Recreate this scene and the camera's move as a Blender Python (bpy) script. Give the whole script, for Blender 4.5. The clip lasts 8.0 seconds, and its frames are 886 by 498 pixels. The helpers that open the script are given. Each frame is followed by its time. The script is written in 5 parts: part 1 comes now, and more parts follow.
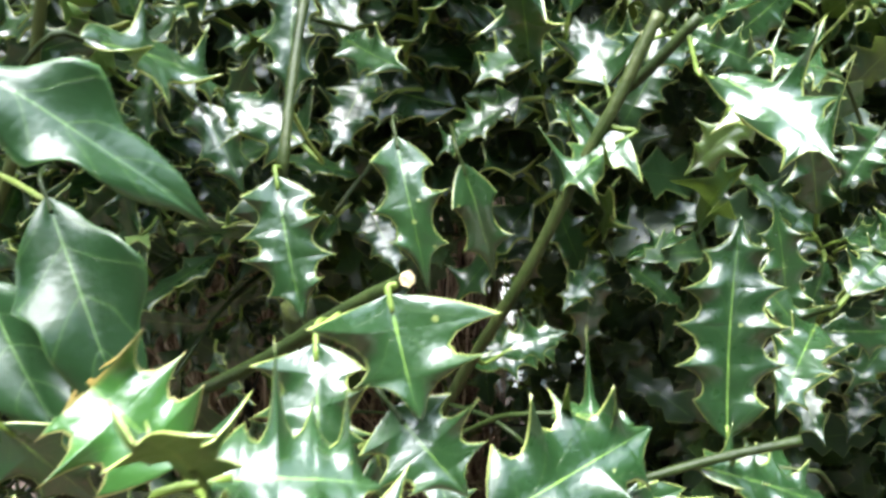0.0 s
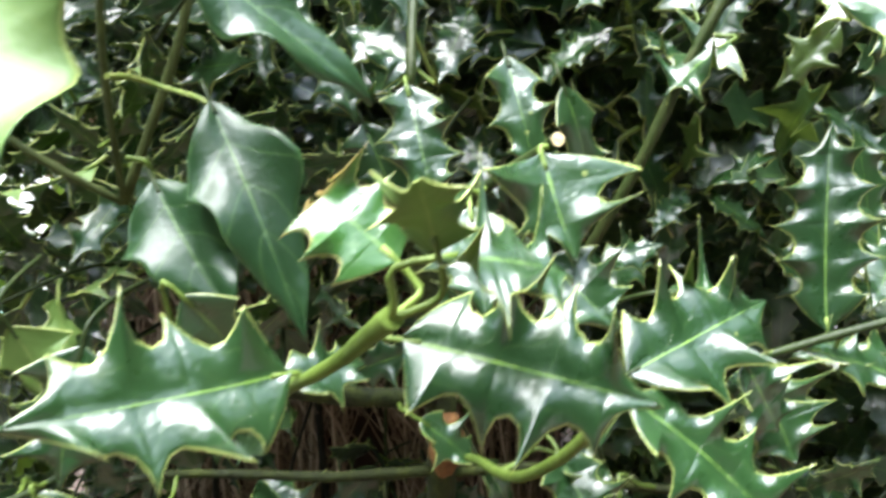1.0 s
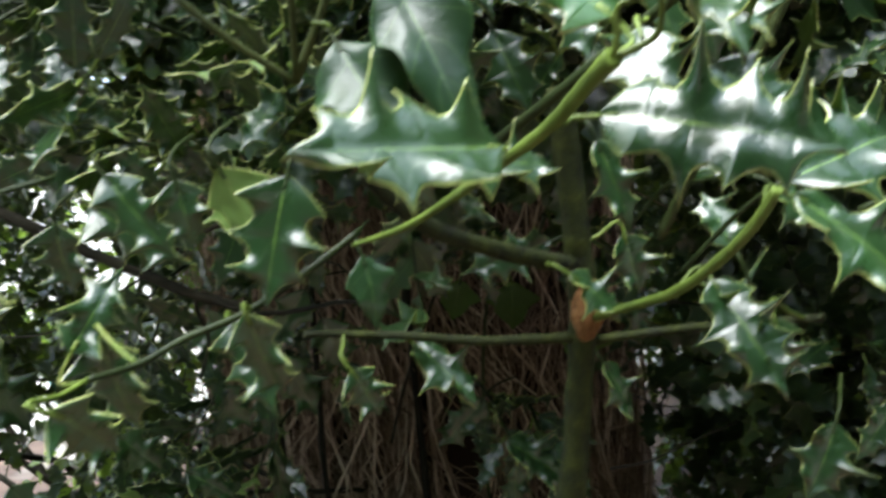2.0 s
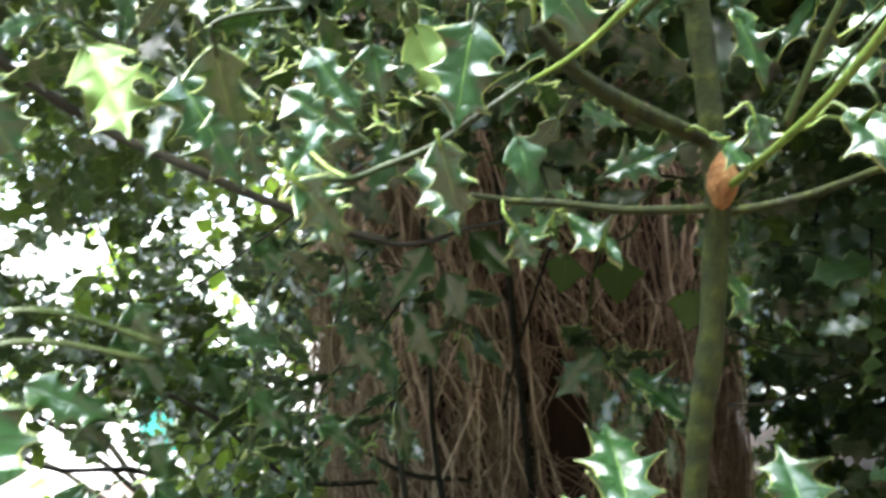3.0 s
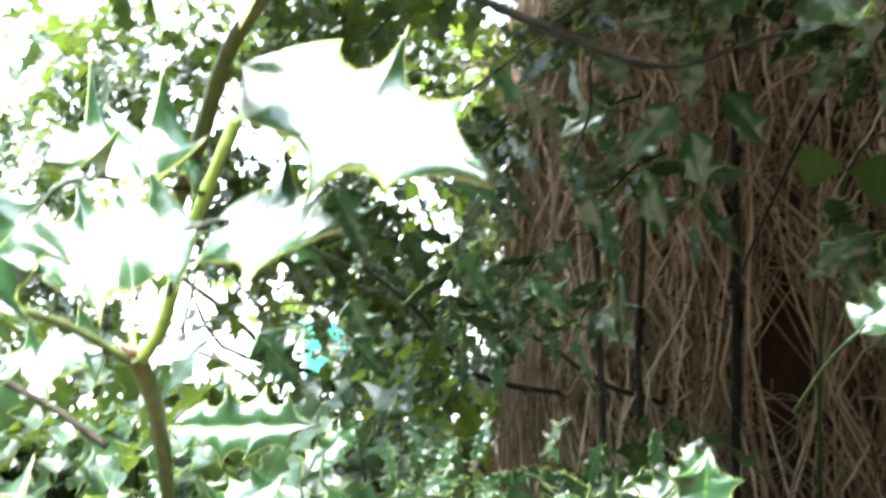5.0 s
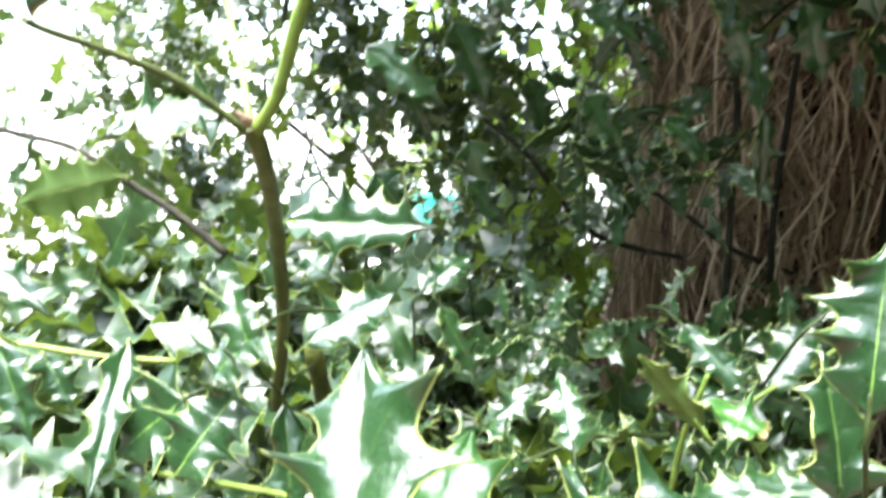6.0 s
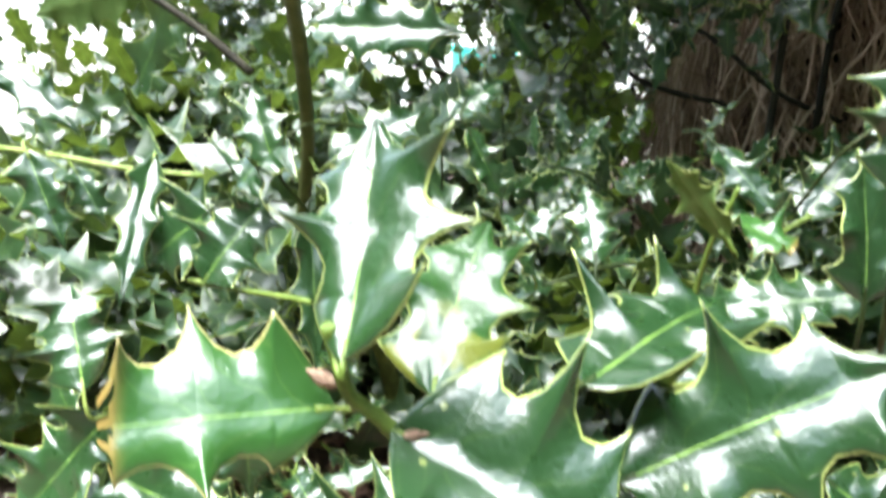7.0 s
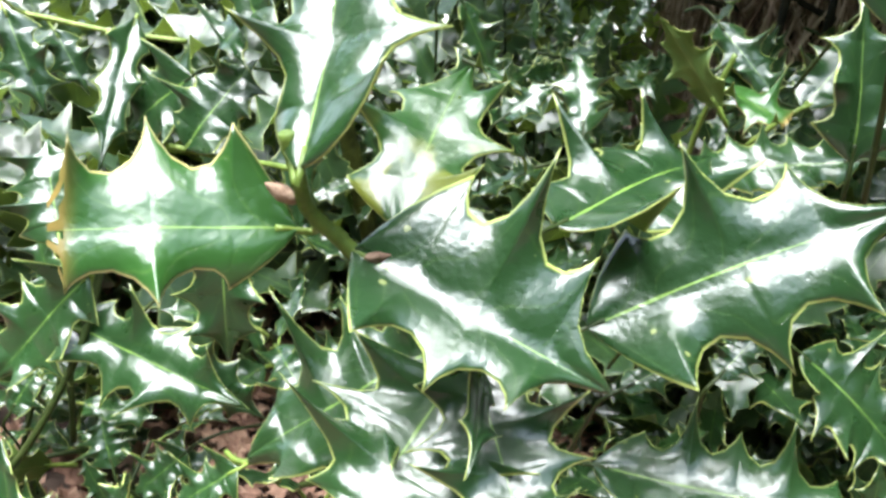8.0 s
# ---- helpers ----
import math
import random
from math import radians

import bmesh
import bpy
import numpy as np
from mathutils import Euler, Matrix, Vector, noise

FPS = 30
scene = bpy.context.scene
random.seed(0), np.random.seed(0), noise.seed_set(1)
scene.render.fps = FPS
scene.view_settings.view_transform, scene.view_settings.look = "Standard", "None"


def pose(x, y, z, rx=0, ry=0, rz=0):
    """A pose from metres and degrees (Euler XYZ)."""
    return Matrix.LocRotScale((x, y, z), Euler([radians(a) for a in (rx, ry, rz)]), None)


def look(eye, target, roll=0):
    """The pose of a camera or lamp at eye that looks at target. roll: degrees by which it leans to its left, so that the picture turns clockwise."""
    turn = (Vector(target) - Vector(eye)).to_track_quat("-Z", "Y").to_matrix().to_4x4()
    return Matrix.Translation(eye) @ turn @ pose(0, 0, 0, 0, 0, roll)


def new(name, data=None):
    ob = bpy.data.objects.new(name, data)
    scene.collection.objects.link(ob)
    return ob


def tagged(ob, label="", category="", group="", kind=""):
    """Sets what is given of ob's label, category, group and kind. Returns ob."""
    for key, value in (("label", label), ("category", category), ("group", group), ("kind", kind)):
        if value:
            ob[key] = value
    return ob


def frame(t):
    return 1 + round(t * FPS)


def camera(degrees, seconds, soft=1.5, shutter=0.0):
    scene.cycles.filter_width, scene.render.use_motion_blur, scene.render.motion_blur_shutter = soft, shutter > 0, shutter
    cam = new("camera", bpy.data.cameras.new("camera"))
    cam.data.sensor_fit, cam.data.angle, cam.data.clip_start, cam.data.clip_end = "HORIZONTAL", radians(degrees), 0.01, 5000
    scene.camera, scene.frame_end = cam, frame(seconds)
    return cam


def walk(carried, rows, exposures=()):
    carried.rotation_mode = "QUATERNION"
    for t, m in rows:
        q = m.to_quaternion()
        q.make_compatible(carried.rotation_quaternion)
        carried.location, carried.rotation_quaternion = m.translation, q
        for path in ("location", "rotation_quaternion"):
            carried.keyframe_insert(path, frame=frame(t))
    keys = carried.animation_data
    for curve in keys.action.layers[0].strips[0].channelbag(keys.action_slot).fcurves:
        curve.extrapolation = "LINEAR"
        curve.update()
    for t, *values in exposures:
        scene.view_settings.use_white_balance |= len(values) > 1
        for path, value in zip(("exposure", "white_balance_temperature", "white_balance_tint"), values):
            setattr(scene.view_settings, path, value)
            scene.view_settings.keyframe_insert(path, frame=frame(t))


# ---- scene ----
# ---------------------------------------------------------------- camera
cam = camera(59.3, 8.0, 3.0, 0.5)
PATH = [
    (0.0, look((0.0000, 0.0000, 1.0517), (-0.0656, 1.1098, 0.9161), -2.55)),
    (0.5, look((-0.0209, -0.0224, 1.0334), (-0.0879, 1.0889, 0.9109), -3.35)),
    (1.0, look((-0.0434, -0.0374, 1.0047), (-0.1467, 1.0722, 0.8934), -4.02)),
    (1.5, look((-0.0669, -0.0648, 0.9768), (-0.2002, 1.0424, 0.8734), -5.28)),
    (2.0, look((-0.0955, -0.0831, 0.9298), (-0.2740, 1.0199, 0.8533), -5.65)),
    (2.2, look((-0.1181, -0.0960, 0.8999), (-0.2902, 1.0102, 0.8699), -6.23)),
    (3.3, look((-0.1572, -0.1596, 0.7833), (-0.4606, 0.9169, 0.8425), -4.79)),
    (3.5, look((-0.1665, -0.1572, 0.7664), (-0.4932, 0.9116, 0.8402), -3.61)),
    (4.0, look((-0.1935, -0.1608, 0.7218), (-0.5671, 0.8893, 0.8321), -2.14)),
    (4.2, look((-0.2069, -0.1582, 0.7078), (-0.5957, 0.8859, 0.8217), -2.44)),
    (5.3, look((-0.2545, -0.1139, 0.6377), (-0.7681, 0.8812, 0.6571), 2.68)),
    (5.5, look((-0.2597, -0.1101, 0.6258), (-0.8020, 0.8698, 0.6157), 3.21)),
    (6.0, look((-0.2657, -0.0976, 0.6078), (-0.8681, 0.8395, 0.4923), 4.04)),
    (6.5, look((-0.2672, -0.0930, 0.5897), (-0.8976, 0.8105, 0.3878), 5.19)),
    (7.0, look((-0.2599, -0.0891, 0.5782), (-0.8717, 0.7959, 0.2667), 5.14)),
    (7.5, look((-0.2515, -0.0827, 0.5505), (-0.8387, 0.7865, 0.1579), 7.35)),
    (8.0, look((-0.2482, -0.0827, 0.5500), (-0.8313, 0.7772, 0.1318), 7.36)),
]
walk(cam, PATH, [(0.0, 3.25), (1.0, 3.12), (1.6, 2.52), (2.2, 2.62), (3.3, 4.42), (4.2, 4.55), (5.3, 4.1), (6.5, 3.6), (7.2, 3.15), (8.0, 2.9)])

# ---------------------------------------------------------------- sky and sun
world = bpy.data.worlds.new("world")
scene.world = world
world.use_nodes = True
wn, wl = world.node_tree.nodes, world.node_tree.links
sky = wn.new("ShaderNodeTexSky")
sky.sky_type = "NISHITA"
sky.sun_disc = False
sky.sun_elevation = radians(75)
sky.sun_rotation = radians(213)
sky.air_density, sky.dust_density, sky.ozone_density = 1.0, 4.0, 1.0
haze = wn.new("ShaderNodeMix")
haze.data_type = "RGBA"
haze.inputs["Factor"].default_value = 0.5
haze.inputs["B"].default_value = (7.6, 9.4, 11.4, 1)
wl.new(sky.outputs["Color"], haze.inputs["A"])
wl.new(haze.outputs["Result"], wn["Background"].inputs["Color"])
wn["Background"].inputs["Strength"].default_value = 0.075

sun = new("sun", bpy.data.lights.new("sun", "SUN"))
sun.data.energy, sun.data.angle, sun.data.color = 3.1, radians(58), (0.96, 0.985, 1.0)
sun.matrix_world = look((-0.85, -0.45, 4.2), (-0.3, 0.3, 0.6))


# ---------------------------------------------------------------- materials
def shader(name):
    m = bpy.data.materials.new(name)
    m.use_nodes = True
    return m, m.node_tree.nodes, m.node_tree.links, m.node_tree.nodes["Principled BSDF"]


def ramp(nodes, stops):
    r = nodes.new("ShaderNodeValToRGB")
    while len(r.color_ramp.elements) < len(stops):
        r.color_ramp.elements.new(0.5)
    for el, (p, c) in zip(r.color_ramp.elements, stops):
        el.position, el.color = p, (*c, 1)
    return r


def calc(nodes, links, op, a, b=None, clamp=False):
    n = nodes.new("ShaderNodeMath")
    n.operation, n.use_clamp = op, clamp
    for slot, v in zip(n.inputs, (a, b)):
        if v is None:
            continue
        if isinstance(v, (int, float)):
            slot.default_value = v
        else:
            links.new(v, slot)
    return n.outputs[0]


def blend(nodes, links, fac, a, b):
    n = nodes.new("ShaderNodeMix")
    n.data_type = "RGBA"
    for slot, v in ((n.inputs["Factor"], fac), (n.inputs["A"], a), (n.inputs["B"], b)):
        if isinstance(v, tuple):
            slot.default_value = (*v, 1)
        elif isinstance(v, (int, float)):
            slot.default_value = v
        else:
            links.new(v, slot)
    return n.outputs["Result"]


def leaf_material(name, dark, light, rib, edge, rough, glow, veins=7.0, island=False, spots=0.0, ribbed=0.026, coat=0.55, dots=False, spec=0.8, lines=0.13, where=(-0.1, 0.0), blotch=(0.30, 0.24, 0.05)):
    """A leaf: dark or light blade, pale midrib and side veins, horny pale margin; thin enough to let light through."""
    m, n, k, p = shader(name)
    uv = n.new("ShaderNodeUVMap")
    sep = n.new("ShaderNodeSeparateXYZ")
    k.new(uv.outputs["UV"], sep.inputs[0])
    across = calc(n, k, "ABSOLUTE", calc(n, k, "MULTIPLY", calc(n, k, "SUBTRACT", sep.outputs["X"], 0.5), 2.0))
    along = sep.outputs["Y"]
    if island:
        rnd = n.new("ShaderNodeNewGeometry").outputs["Random Per Island"]
    else:
        rnd = n.new("ShaderNodeObjectInfo").outputs["Random"]
    co = n.new("ShaderNodeTexCoord").outputs["Object"]
    patch = n.new("ShaderNodeTexNoise")
    patch.inputs["Scale"].default_value, patch.inputs["Detail"].default_value = 52, 3
    k.new(co, patch.inputs["Vector"])
    grain = n.new("ShaderNodeTexNoise")
    grain.inputs["Scale"].default_value, grain.inputs["Detail"].default_value = 420, 3
    k.new(co, grain.inputs["Vector"])
    tone = calc(n, k, "ADD", calc(n, k, "MULTIPLY", rnd, 0.6), calc(n, k, "MULTIPLY", patch.outputs["Fac"], 0.4))
    base = blend(n, k, tone, dark, light)
    # side veins: slanting lines, brighter than the blade
    wob = calc(n, k, "MULTIPLY", patch.outputs["Fac"], 0.05)
    slant = calc(n, k, "ADD", calc(n, k, "SUBTRACT", along, calc(n, k, "MULTIPLY", across, 0.22)), wob)
    saw = calc(n, k, "PINGPONG", calc(n, k, "MULTIPLY", slant, veins), 0.5)
    vein = calc(n, k, "LESS_THAN", saw, 0.035)
    base = blend(n, k, calc(n, k, "MULTIPLY", vein, lines), base, rib)
    # midrib narrows towards the tip
    wide = calc(n, k, "MULTIPLY", calc(n, k, "SUBTRACT", 1.25, along), ribbed)
    mid = n.new("ShaderNodeMapRange")
    mid.clamp = True
    k.new(across, mid.inputs["Value"])
    k.new(wide, mid.inputs["From Min"])
    k.new(calc(n, k, "MULTIPLY", wide, 0.45), mid.inputs["From Max"])
    base = blend(n, k, mid.outputs["Result"], base, rib)
    rim = n.new("ShaderNodeMapRange")
    rim.inputs["From Min"].default_value, rim.inputs["From Max"].default_value = 0.945, 0.985
    k.new(across, rim.inputs["Value"])
    base = blend(n, k, rim.outputs["Result"], base, edge)
    if spots:
        blot = n.new("ShaderNodeTexNoise")
        blot.inputs["Scale"].default_value, blot.inputs["Detail"].default_value = 55, 6
        k.new(co, blot.inputs["Vector"])
        r = ramp(n, ((1 - spots - 0.04, (0, 0, 0)), (1 - spots, (1, 1, 1))))
        k.new(blot.outputs["Fac"], r.inputs["Fac"])
        zone = n.new("ShaderNodeMapRange")
        zone.inputs["From Min"].default_value, zone.inputs["From Max"].default_value = where
        k.new(along, zone.inputs["Value"])
        base = blend(n, k, calc(n, k, "MULTIPLY", r.outputs["Color"], zone.outputs["Result"]), base, blotch)
    if dots:
        cell = n.new("ShaderNodeTexVoronoi")
        cell.inputs["Scale"].default_value = 110
        k.new(co, cell.inputs["Vector"])
        pick = calc(n, k, "MULTIPLY", calc(n, k, "LESS_THAN", cell.outputs["Distance"], 0.13), calc(n, k, "GREATER_THAN", patch.outputs["Fac"], 0.57))
        base = blend(n, k, calc(n, k, "MULTIPLY", pick, 0.55), base, (0.28, 0.32, 0.10))
    k.new(base, p.inputs["Base Color"])
    rr = n.new("ShaderNodeMapRange")
    rr.inputs["To Min"].default_value, rr.inputs["To Max"].default_value = rough - 0.06, rough + 0.12
    k.new(patch.outputs["Fac"], rr.inputs["Value"])
    k.new(rr.outputs["Result"], p.inputs["Roughness"])
    p.inputs["Specular IOR Level"].default_value = spec
    p.inputs["Coat Weight"].default_value, p.inputs["Coat Roughness"].default_value = coat, rough * 0.55
    net = n.new("ShaderNodeTexVoronoi")
    net.feature = "DISTANCE_TO_EDGE"
    net.inputs["Scale"].default_value = 420
    k.new(co, net.inputs["Vector"])
    mesh = calc(n, k, "MINIMUM", net.outputs["Distance"], 0.16)
    # relief: sunk veins, fine grain, slight blisters
    high = calc(n, k, "ADD", calc(n, k, "MULTIPLY", vein, -0.35), calc(n, k, "ADD", calc(n, k, "MULTIPLY", grain.outputs["Fac"], 0.24), calc(n, k, "MULTIPLY", mesh, 0.16)))
    high = calc(n, k, "ADD", high, calc(n, k, "MULTIPLY", patch.outputs["Fac"], 1.7))
    bump = n.new("ShaderNodeBump")
    bump.inputs["Strength"].default_value, bump.inputs["Distance"].default_value = 0.45, 0.0014
    k.new(high, bump.inputs["Height"])
    k.new(bump.outputs["Normal"], p.inputs["Normal"])
    k.new(bump.outputs["Normal"], p.inputs["Coat Normal"])
    thin = n.new("ShaderNodeBsdfTranslucent")
    k.new(blend(n, k, 0.5, base, (0.35, 0.50, 0.05)), thin.inputs["Color"])
    mix = n.new("ShaderNodeMixShader")
    mix.inputs["Fac"].default_value = glow
    k.new(p.outputs["BSDF"], mix.inputs[1])
    k.new(thin.outputs["BSDF"], mix.inputs[2])
    k.new(mix.outputs["Shader"], n["Material Output"].inputs["Surface"])
    return m


def rough_material(name, stops, scale, rough, bump=0.6, stretch=(1, 1, 1), fine=300, island=False):
    """Bark, earth, dry litter: three tones of noise at two scales, with relief."""
    m, n, k, p = shader(name)
    co = n.new("ShaderNodeTexCoord")
    mp = n.new("ShaderNodeMapping")
    mp.inputs["Scale"].default_value = stretch
    k.new(co.outputs["Object"], mp.inputs["Vector"])
    a, b = n.new("ShaderNodeTexNoise"), n.new("ShaderNodeTexNoise")
    a.inputs["Scale"].default_value, a.inputs["Detail"].default_value = scale, 8
    b.inputs["Scale"].default_value, b.inputs["Detail"].default_value = fine, 4
    k.new(mp.outputs["Vector"], a.inputs["Vector"])
    k.new(mp.outputs["Vector"], b.inputs["Vector"])
    rnd = n.new("ShaderNodeNewGeometry").outputs["Random Per Island"] if island else n.new("ShaderNodeObjectInfo").outputs["Random"]
    f = calc(n, k, "ADD", calc(n, k, "MULTIPLY", a.outputs["Fac"], 0.7), calc(n, k, "MULTIPLY", b.outputs["Fac"], 0.3))
    f = calc(n, k, "ADD", f, calc(n, k, "MULTIPLY", calc(n, k, "SUBTRACT", rnd, 0.5), 0.3))
    r = ramp(n, stops)
    k.new(f, r.inputs["Fac"])
    k.new(r.outputs["Color"], p.inputs["Base Color"])
    p.inputs["Roughness"].default_value = rough
    p.inputs["Specular IOR Level"].default_value = 0.25
    bp = n.new("ShaderNodeBump")
    bp.inputs["Strength"].default_value, bp.inputs["Distance"].default_value = bump, 0.004
    k.new(f, bp.inputs["Height"])
    k.new(bp.outputs["Normal"], p.inputs["Normal"])
    return m


EDGE = (0.36, 0.42, 0.12)
RIB = (0.15, 0.26, 0.05)
UNDER = leaf_material("holly_underside", (0.10, 0.19, 0.035), (0.14, 0.24, 0.05), (0.30, 0.36, 0.10), EDGE, 0.5, 0.35, coat=0.0)
HOLLY = leaf_material("holly_gloss", (0.008, 0.029, 0.008), (0.018, 0.052, 0.014), RIB, EDGE, 0.26, 0.10, dots=True, coat=0.3, spec=0.65, lines=0.07)
# copy of the holly leaf with shade put into its rib and margin colours
DULL = leaf_material("holly_shaded", (0.014, 0.046, 0.012), (0.026, 0.078, 0.018), (0.10, 0.17, 0.05), (0.16, 0.20, 0.06), 0.3, 0.16)
WORN = leaf_material("holly_worn", (0.018, 0.066, 0.012), (0.032, 0.10, 0.018), RIB, (0.45, 0.40, 0.16), 0.28, 0.14, coat=0.3, spec=0.6, spots=0.58, where=(0.68, 0.86), blotch=(0.26, 0.17, 0.05))
MINED = leaf_material("holly_mined", (0.011, 0.042, 0.008), (0.02, 0.068, 0.012), RIB, EDGE, 0.28, 0.14, coat=0.3, spec=0.6, spots=0.46, where=(0.5, 0.3), blotch=(0.12, 0.14, 0.016))
GOLD = leaf_material("holly_yellowed", (0.025, 0.05, 0.006), (0.05, 0.085, 0.012), RIB, EDGE, 0.4, 0.4, spots=0.3)
IVY = leaf_material("ivy_blade", (0.009, 0.034, 0.010), (0.018, 0.056, 0.016), (0.10, 0.19, 0.05), (0.06, 0.13, 0.04), 0.33, 0.16, veins=5.0, ribbed=0.03, coat=0.15, spec=0.55, lines=0.30)
YOUNG = leaf_material("young_ivy_blade", (0.05, 0.115, 0.02), (0.08, 0.16, 0.03), (0.16, 0.24, 0.06), (0.10, 0.18, 0.04), 0.45, 0.35, veins=5.0, coat=0.0, spec=0.4, lines=0.2)
FAR = leaf_material("far_foliage", (0.009, 0.028, 0.009), (0.018, 0.048, 0.015), (0.10, 0.18, 0.04), (0.22, 0.28, 0.08), 0.34, 0.18, island=True, coat=0.2, spec=0.6)
# light from behind is put into this bright yellow-green leaf colour
BACKLIT_TINT = leaf_material("ivy_backlight_tint", (0.09, 0.17, 0.025), (0.17, 0.27, 0.045), (0.2, 0.3, 0.06), (0.16, 0.24, 0.05), 0.45, 0.6, island=True)
TWIG = rough_material("green_twig", ((0.3, (0.009, 0.017, 0.003)), (0.55, (0.020, 0.034, 0.006)), (0.8, (0.05, 0.06, 0.018))), 60, 0.5, 0.35, (1, 1, 1), 500)
SHOOT = rough_material("young_shoot", ((0.3, (0.065, 0.10, 0.016)), (0.6, (0.13, 0.19, 0.034)), (0.8, (0.24, 0.26, 0.08))), 70, 0.42, 0.3, (1, 1, 1), 500)
OLIVE = rough_material("ivy_stalk", ((0.3, (0.026, 0.036, 0.008)), (0.55, (0.055, 0.07, 0.018)), (0.8, (0.10, 0.11, 0.036))), 60, 0.55, 0.4, (1, 1, 1), 500)
STEM = rough_material("mossy_stem", ((0.3, (0.006, 0.008, 0.003)), (0.5, (0.020, 0.027, 0.003)), (0.75, (0.062, 0.074, 0.011))), 70, 0.75, 0.8, (1, 1, 1), 400)
DARKWOOD = rough_material("dark_branch", ((0.25, (0.007, 0.006, 0.004)), (0.5, (0.016, 0.014, 0.009)), (0.8, (0.042, 0.038, 0.024))), 40, 0.8, 0.8, (1, 1, 1), 400)
SCARWOOD = rough_material("orange_wound", ((0.3, (0.05, 0.022, 0.008)), (0.55, (0.15, 0.07, 0.022)), (0.8, (0.26, 0.15, 0.06))), 90, 0.8, 0.9, (1, 1, 1), 400)
CUTWOOD = rough_material("cut_wood", ((0.3, (0.28, 0.18, 0.08)), (0.55, (0.48, 0.38, 0.22)), (0.8, (0.62, 0.55, 0.38))), 200, 0.7, 0.6, (1, 1, 1), 600)
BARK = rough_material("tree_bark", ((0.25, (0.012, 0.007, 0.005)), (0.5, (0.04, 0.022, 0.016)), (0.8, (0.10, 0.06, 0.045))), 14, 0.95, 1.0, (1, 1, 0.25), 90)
VINE = rough_material("dead_ivy_stem", ((0.25, (0.29, 0.20, 0.148)), (0.5, (0.50, 0.375, 0.285)), (0.8, (0.68, 0.56, 0.45))), 50, 0.9, 0.5, (1, 1, 0.4), 300)
# darker copy of the stem colour: shade between the outer stems is painted in
VINE_SHADE = rough_material("dead_ivy_shade", ((0.25, (0.10, 0.062, 0.046)), (0.5, (0.26, 0.178, 0.13)), (0.8, (0.50, 0.375, 0.28))), 40, 0.9, 0.5, (1, 1, 0.4), 300, island=True)
LITTER = rough_material("dead_leaf", ((0.25, (0.10, 0.05, 0.036)), (0.5, (0.24, 0.135, 0.095)), (0.8, (0.40, 0.27, 0.19))), 60, 0.8, 0.5, (1, 1, 1), 300, island=True)


def ground_material():
    """Leafy soil under the plants that runs out raggedly into pale gravel."""
    m, n, k, p = shader("soil_and_gravel")
    co = n.new("ShaderNodeTexCoord").outputs["Object"]
    coarse, fine, ragged = (n.new("ShaderNodeTexNoise") for i in range(3))
    for t, size, detail in ((coarse, 9, 8), (fine, 120, 4), (ragged, 1.6, 6)):
        t.inputs["Scale"].default_value, t.inputs["Detail"].default_value = size, detail
        k.new(co, t.inputs["Vector"])
    f = calc(n, k, "ADD", calc(n, k, "MULTIPLY", coarse.outputs["Fac"], 0.7), calc(n, k, "MULTIPLY", fine.outputs["Fac"], 0.3))
    soil = ramp(n, ((0.25, (0.018, 0.011, 0.008)), (0.5, (0.055, 0.034, 0.024)), (0.8, (0.13, 0.085, 0.06))))
    stone = ramp(n, ((0.25, (0.22, 0.21, 0.19)), (0.5, (0.31, 0.30, 0.275)), (0.8, (0.42, 0.41, 0.385))))
    k.new(f, soil.inputs["Fac"])
    k.new(f, stone.inputs["Fac"])
    gap = n.new("ShaderNodeVectorMath")
    gap.operation = "DISTANCE"
    gap.inputs[1].default_value = (-0.3, 0.6, 0.12)
    k.new(co, gap.inputs[0])
    far = calc(n, k, "ADD", gap.outputs["Value"], calc(n, k, "MULTIPLY", calc(n, k, "SUBTRACT", ragged.outputs["Fac"], 0.5), 2.2))
    edge = n.new("ShaderNodeMapRange")
    edge.inputs["From Min"].default_value, edge.inputs["From Max"].default_value = 2.45, 2.75
    k.new(far, edge.inputs["Value"])
    k.new(blend(n, k, edge.outputs["Result"], soil.outputs["Color"], stone.outputs["Color"]), p.inputs["Base Color"])
    p.inputs["Roughness"].default_value = 0.95
    bp = n.new("ShaderNodeBump")
    bp.inputs["Strength"].default_value, bp.inputs["Distance"].default_value = 1.0, 0.006
    k.new(f, bp.inputs["Height"])
    k.new(bp.outputs["Normal"], p.inputs["Normal"])
    return m


SOIL = ground_material()
BUD = rough_material("bud_scale", ((0.3, (0.10, 0.06, 0.04)), (0.55, (0.22, 0.145, 0.10)), (0.8, (0.36, 0.27, 0.19))), 150, 0.8, 0.6, (1, 1, 1), 500)
# dark green of the added walls that block light
BLOCK_GREEN = rough_material("light_block_green", ((0.3, (0.010, 0.022, 0.008)), (0.55, (0.03, 0.06, 0.02)), (0.8, (0.06, 0.11, 0.035))), 25, 0.8, 1.0, (1, 1, 1), 120)
RENDERED = rough_material("pale_render", ((0.25, (0.62, 0.60, 0.56)), (0.5, (0.72, 0.70, 0.66)), (0.8, (0.80, 0.78, 0.75))), 5, 0.9, 0.3, (1, 1, 1), 120)
TEAL = rough_material("teal_plastic", ((0.25, (0.01, 0.22, 0.18)), (0.5, (0.02, 0.32, 0.27)), (0.8, (0.05, 0.42, 0.36))), 12, 0.4, 0.1, (1, 1, 1), 90)


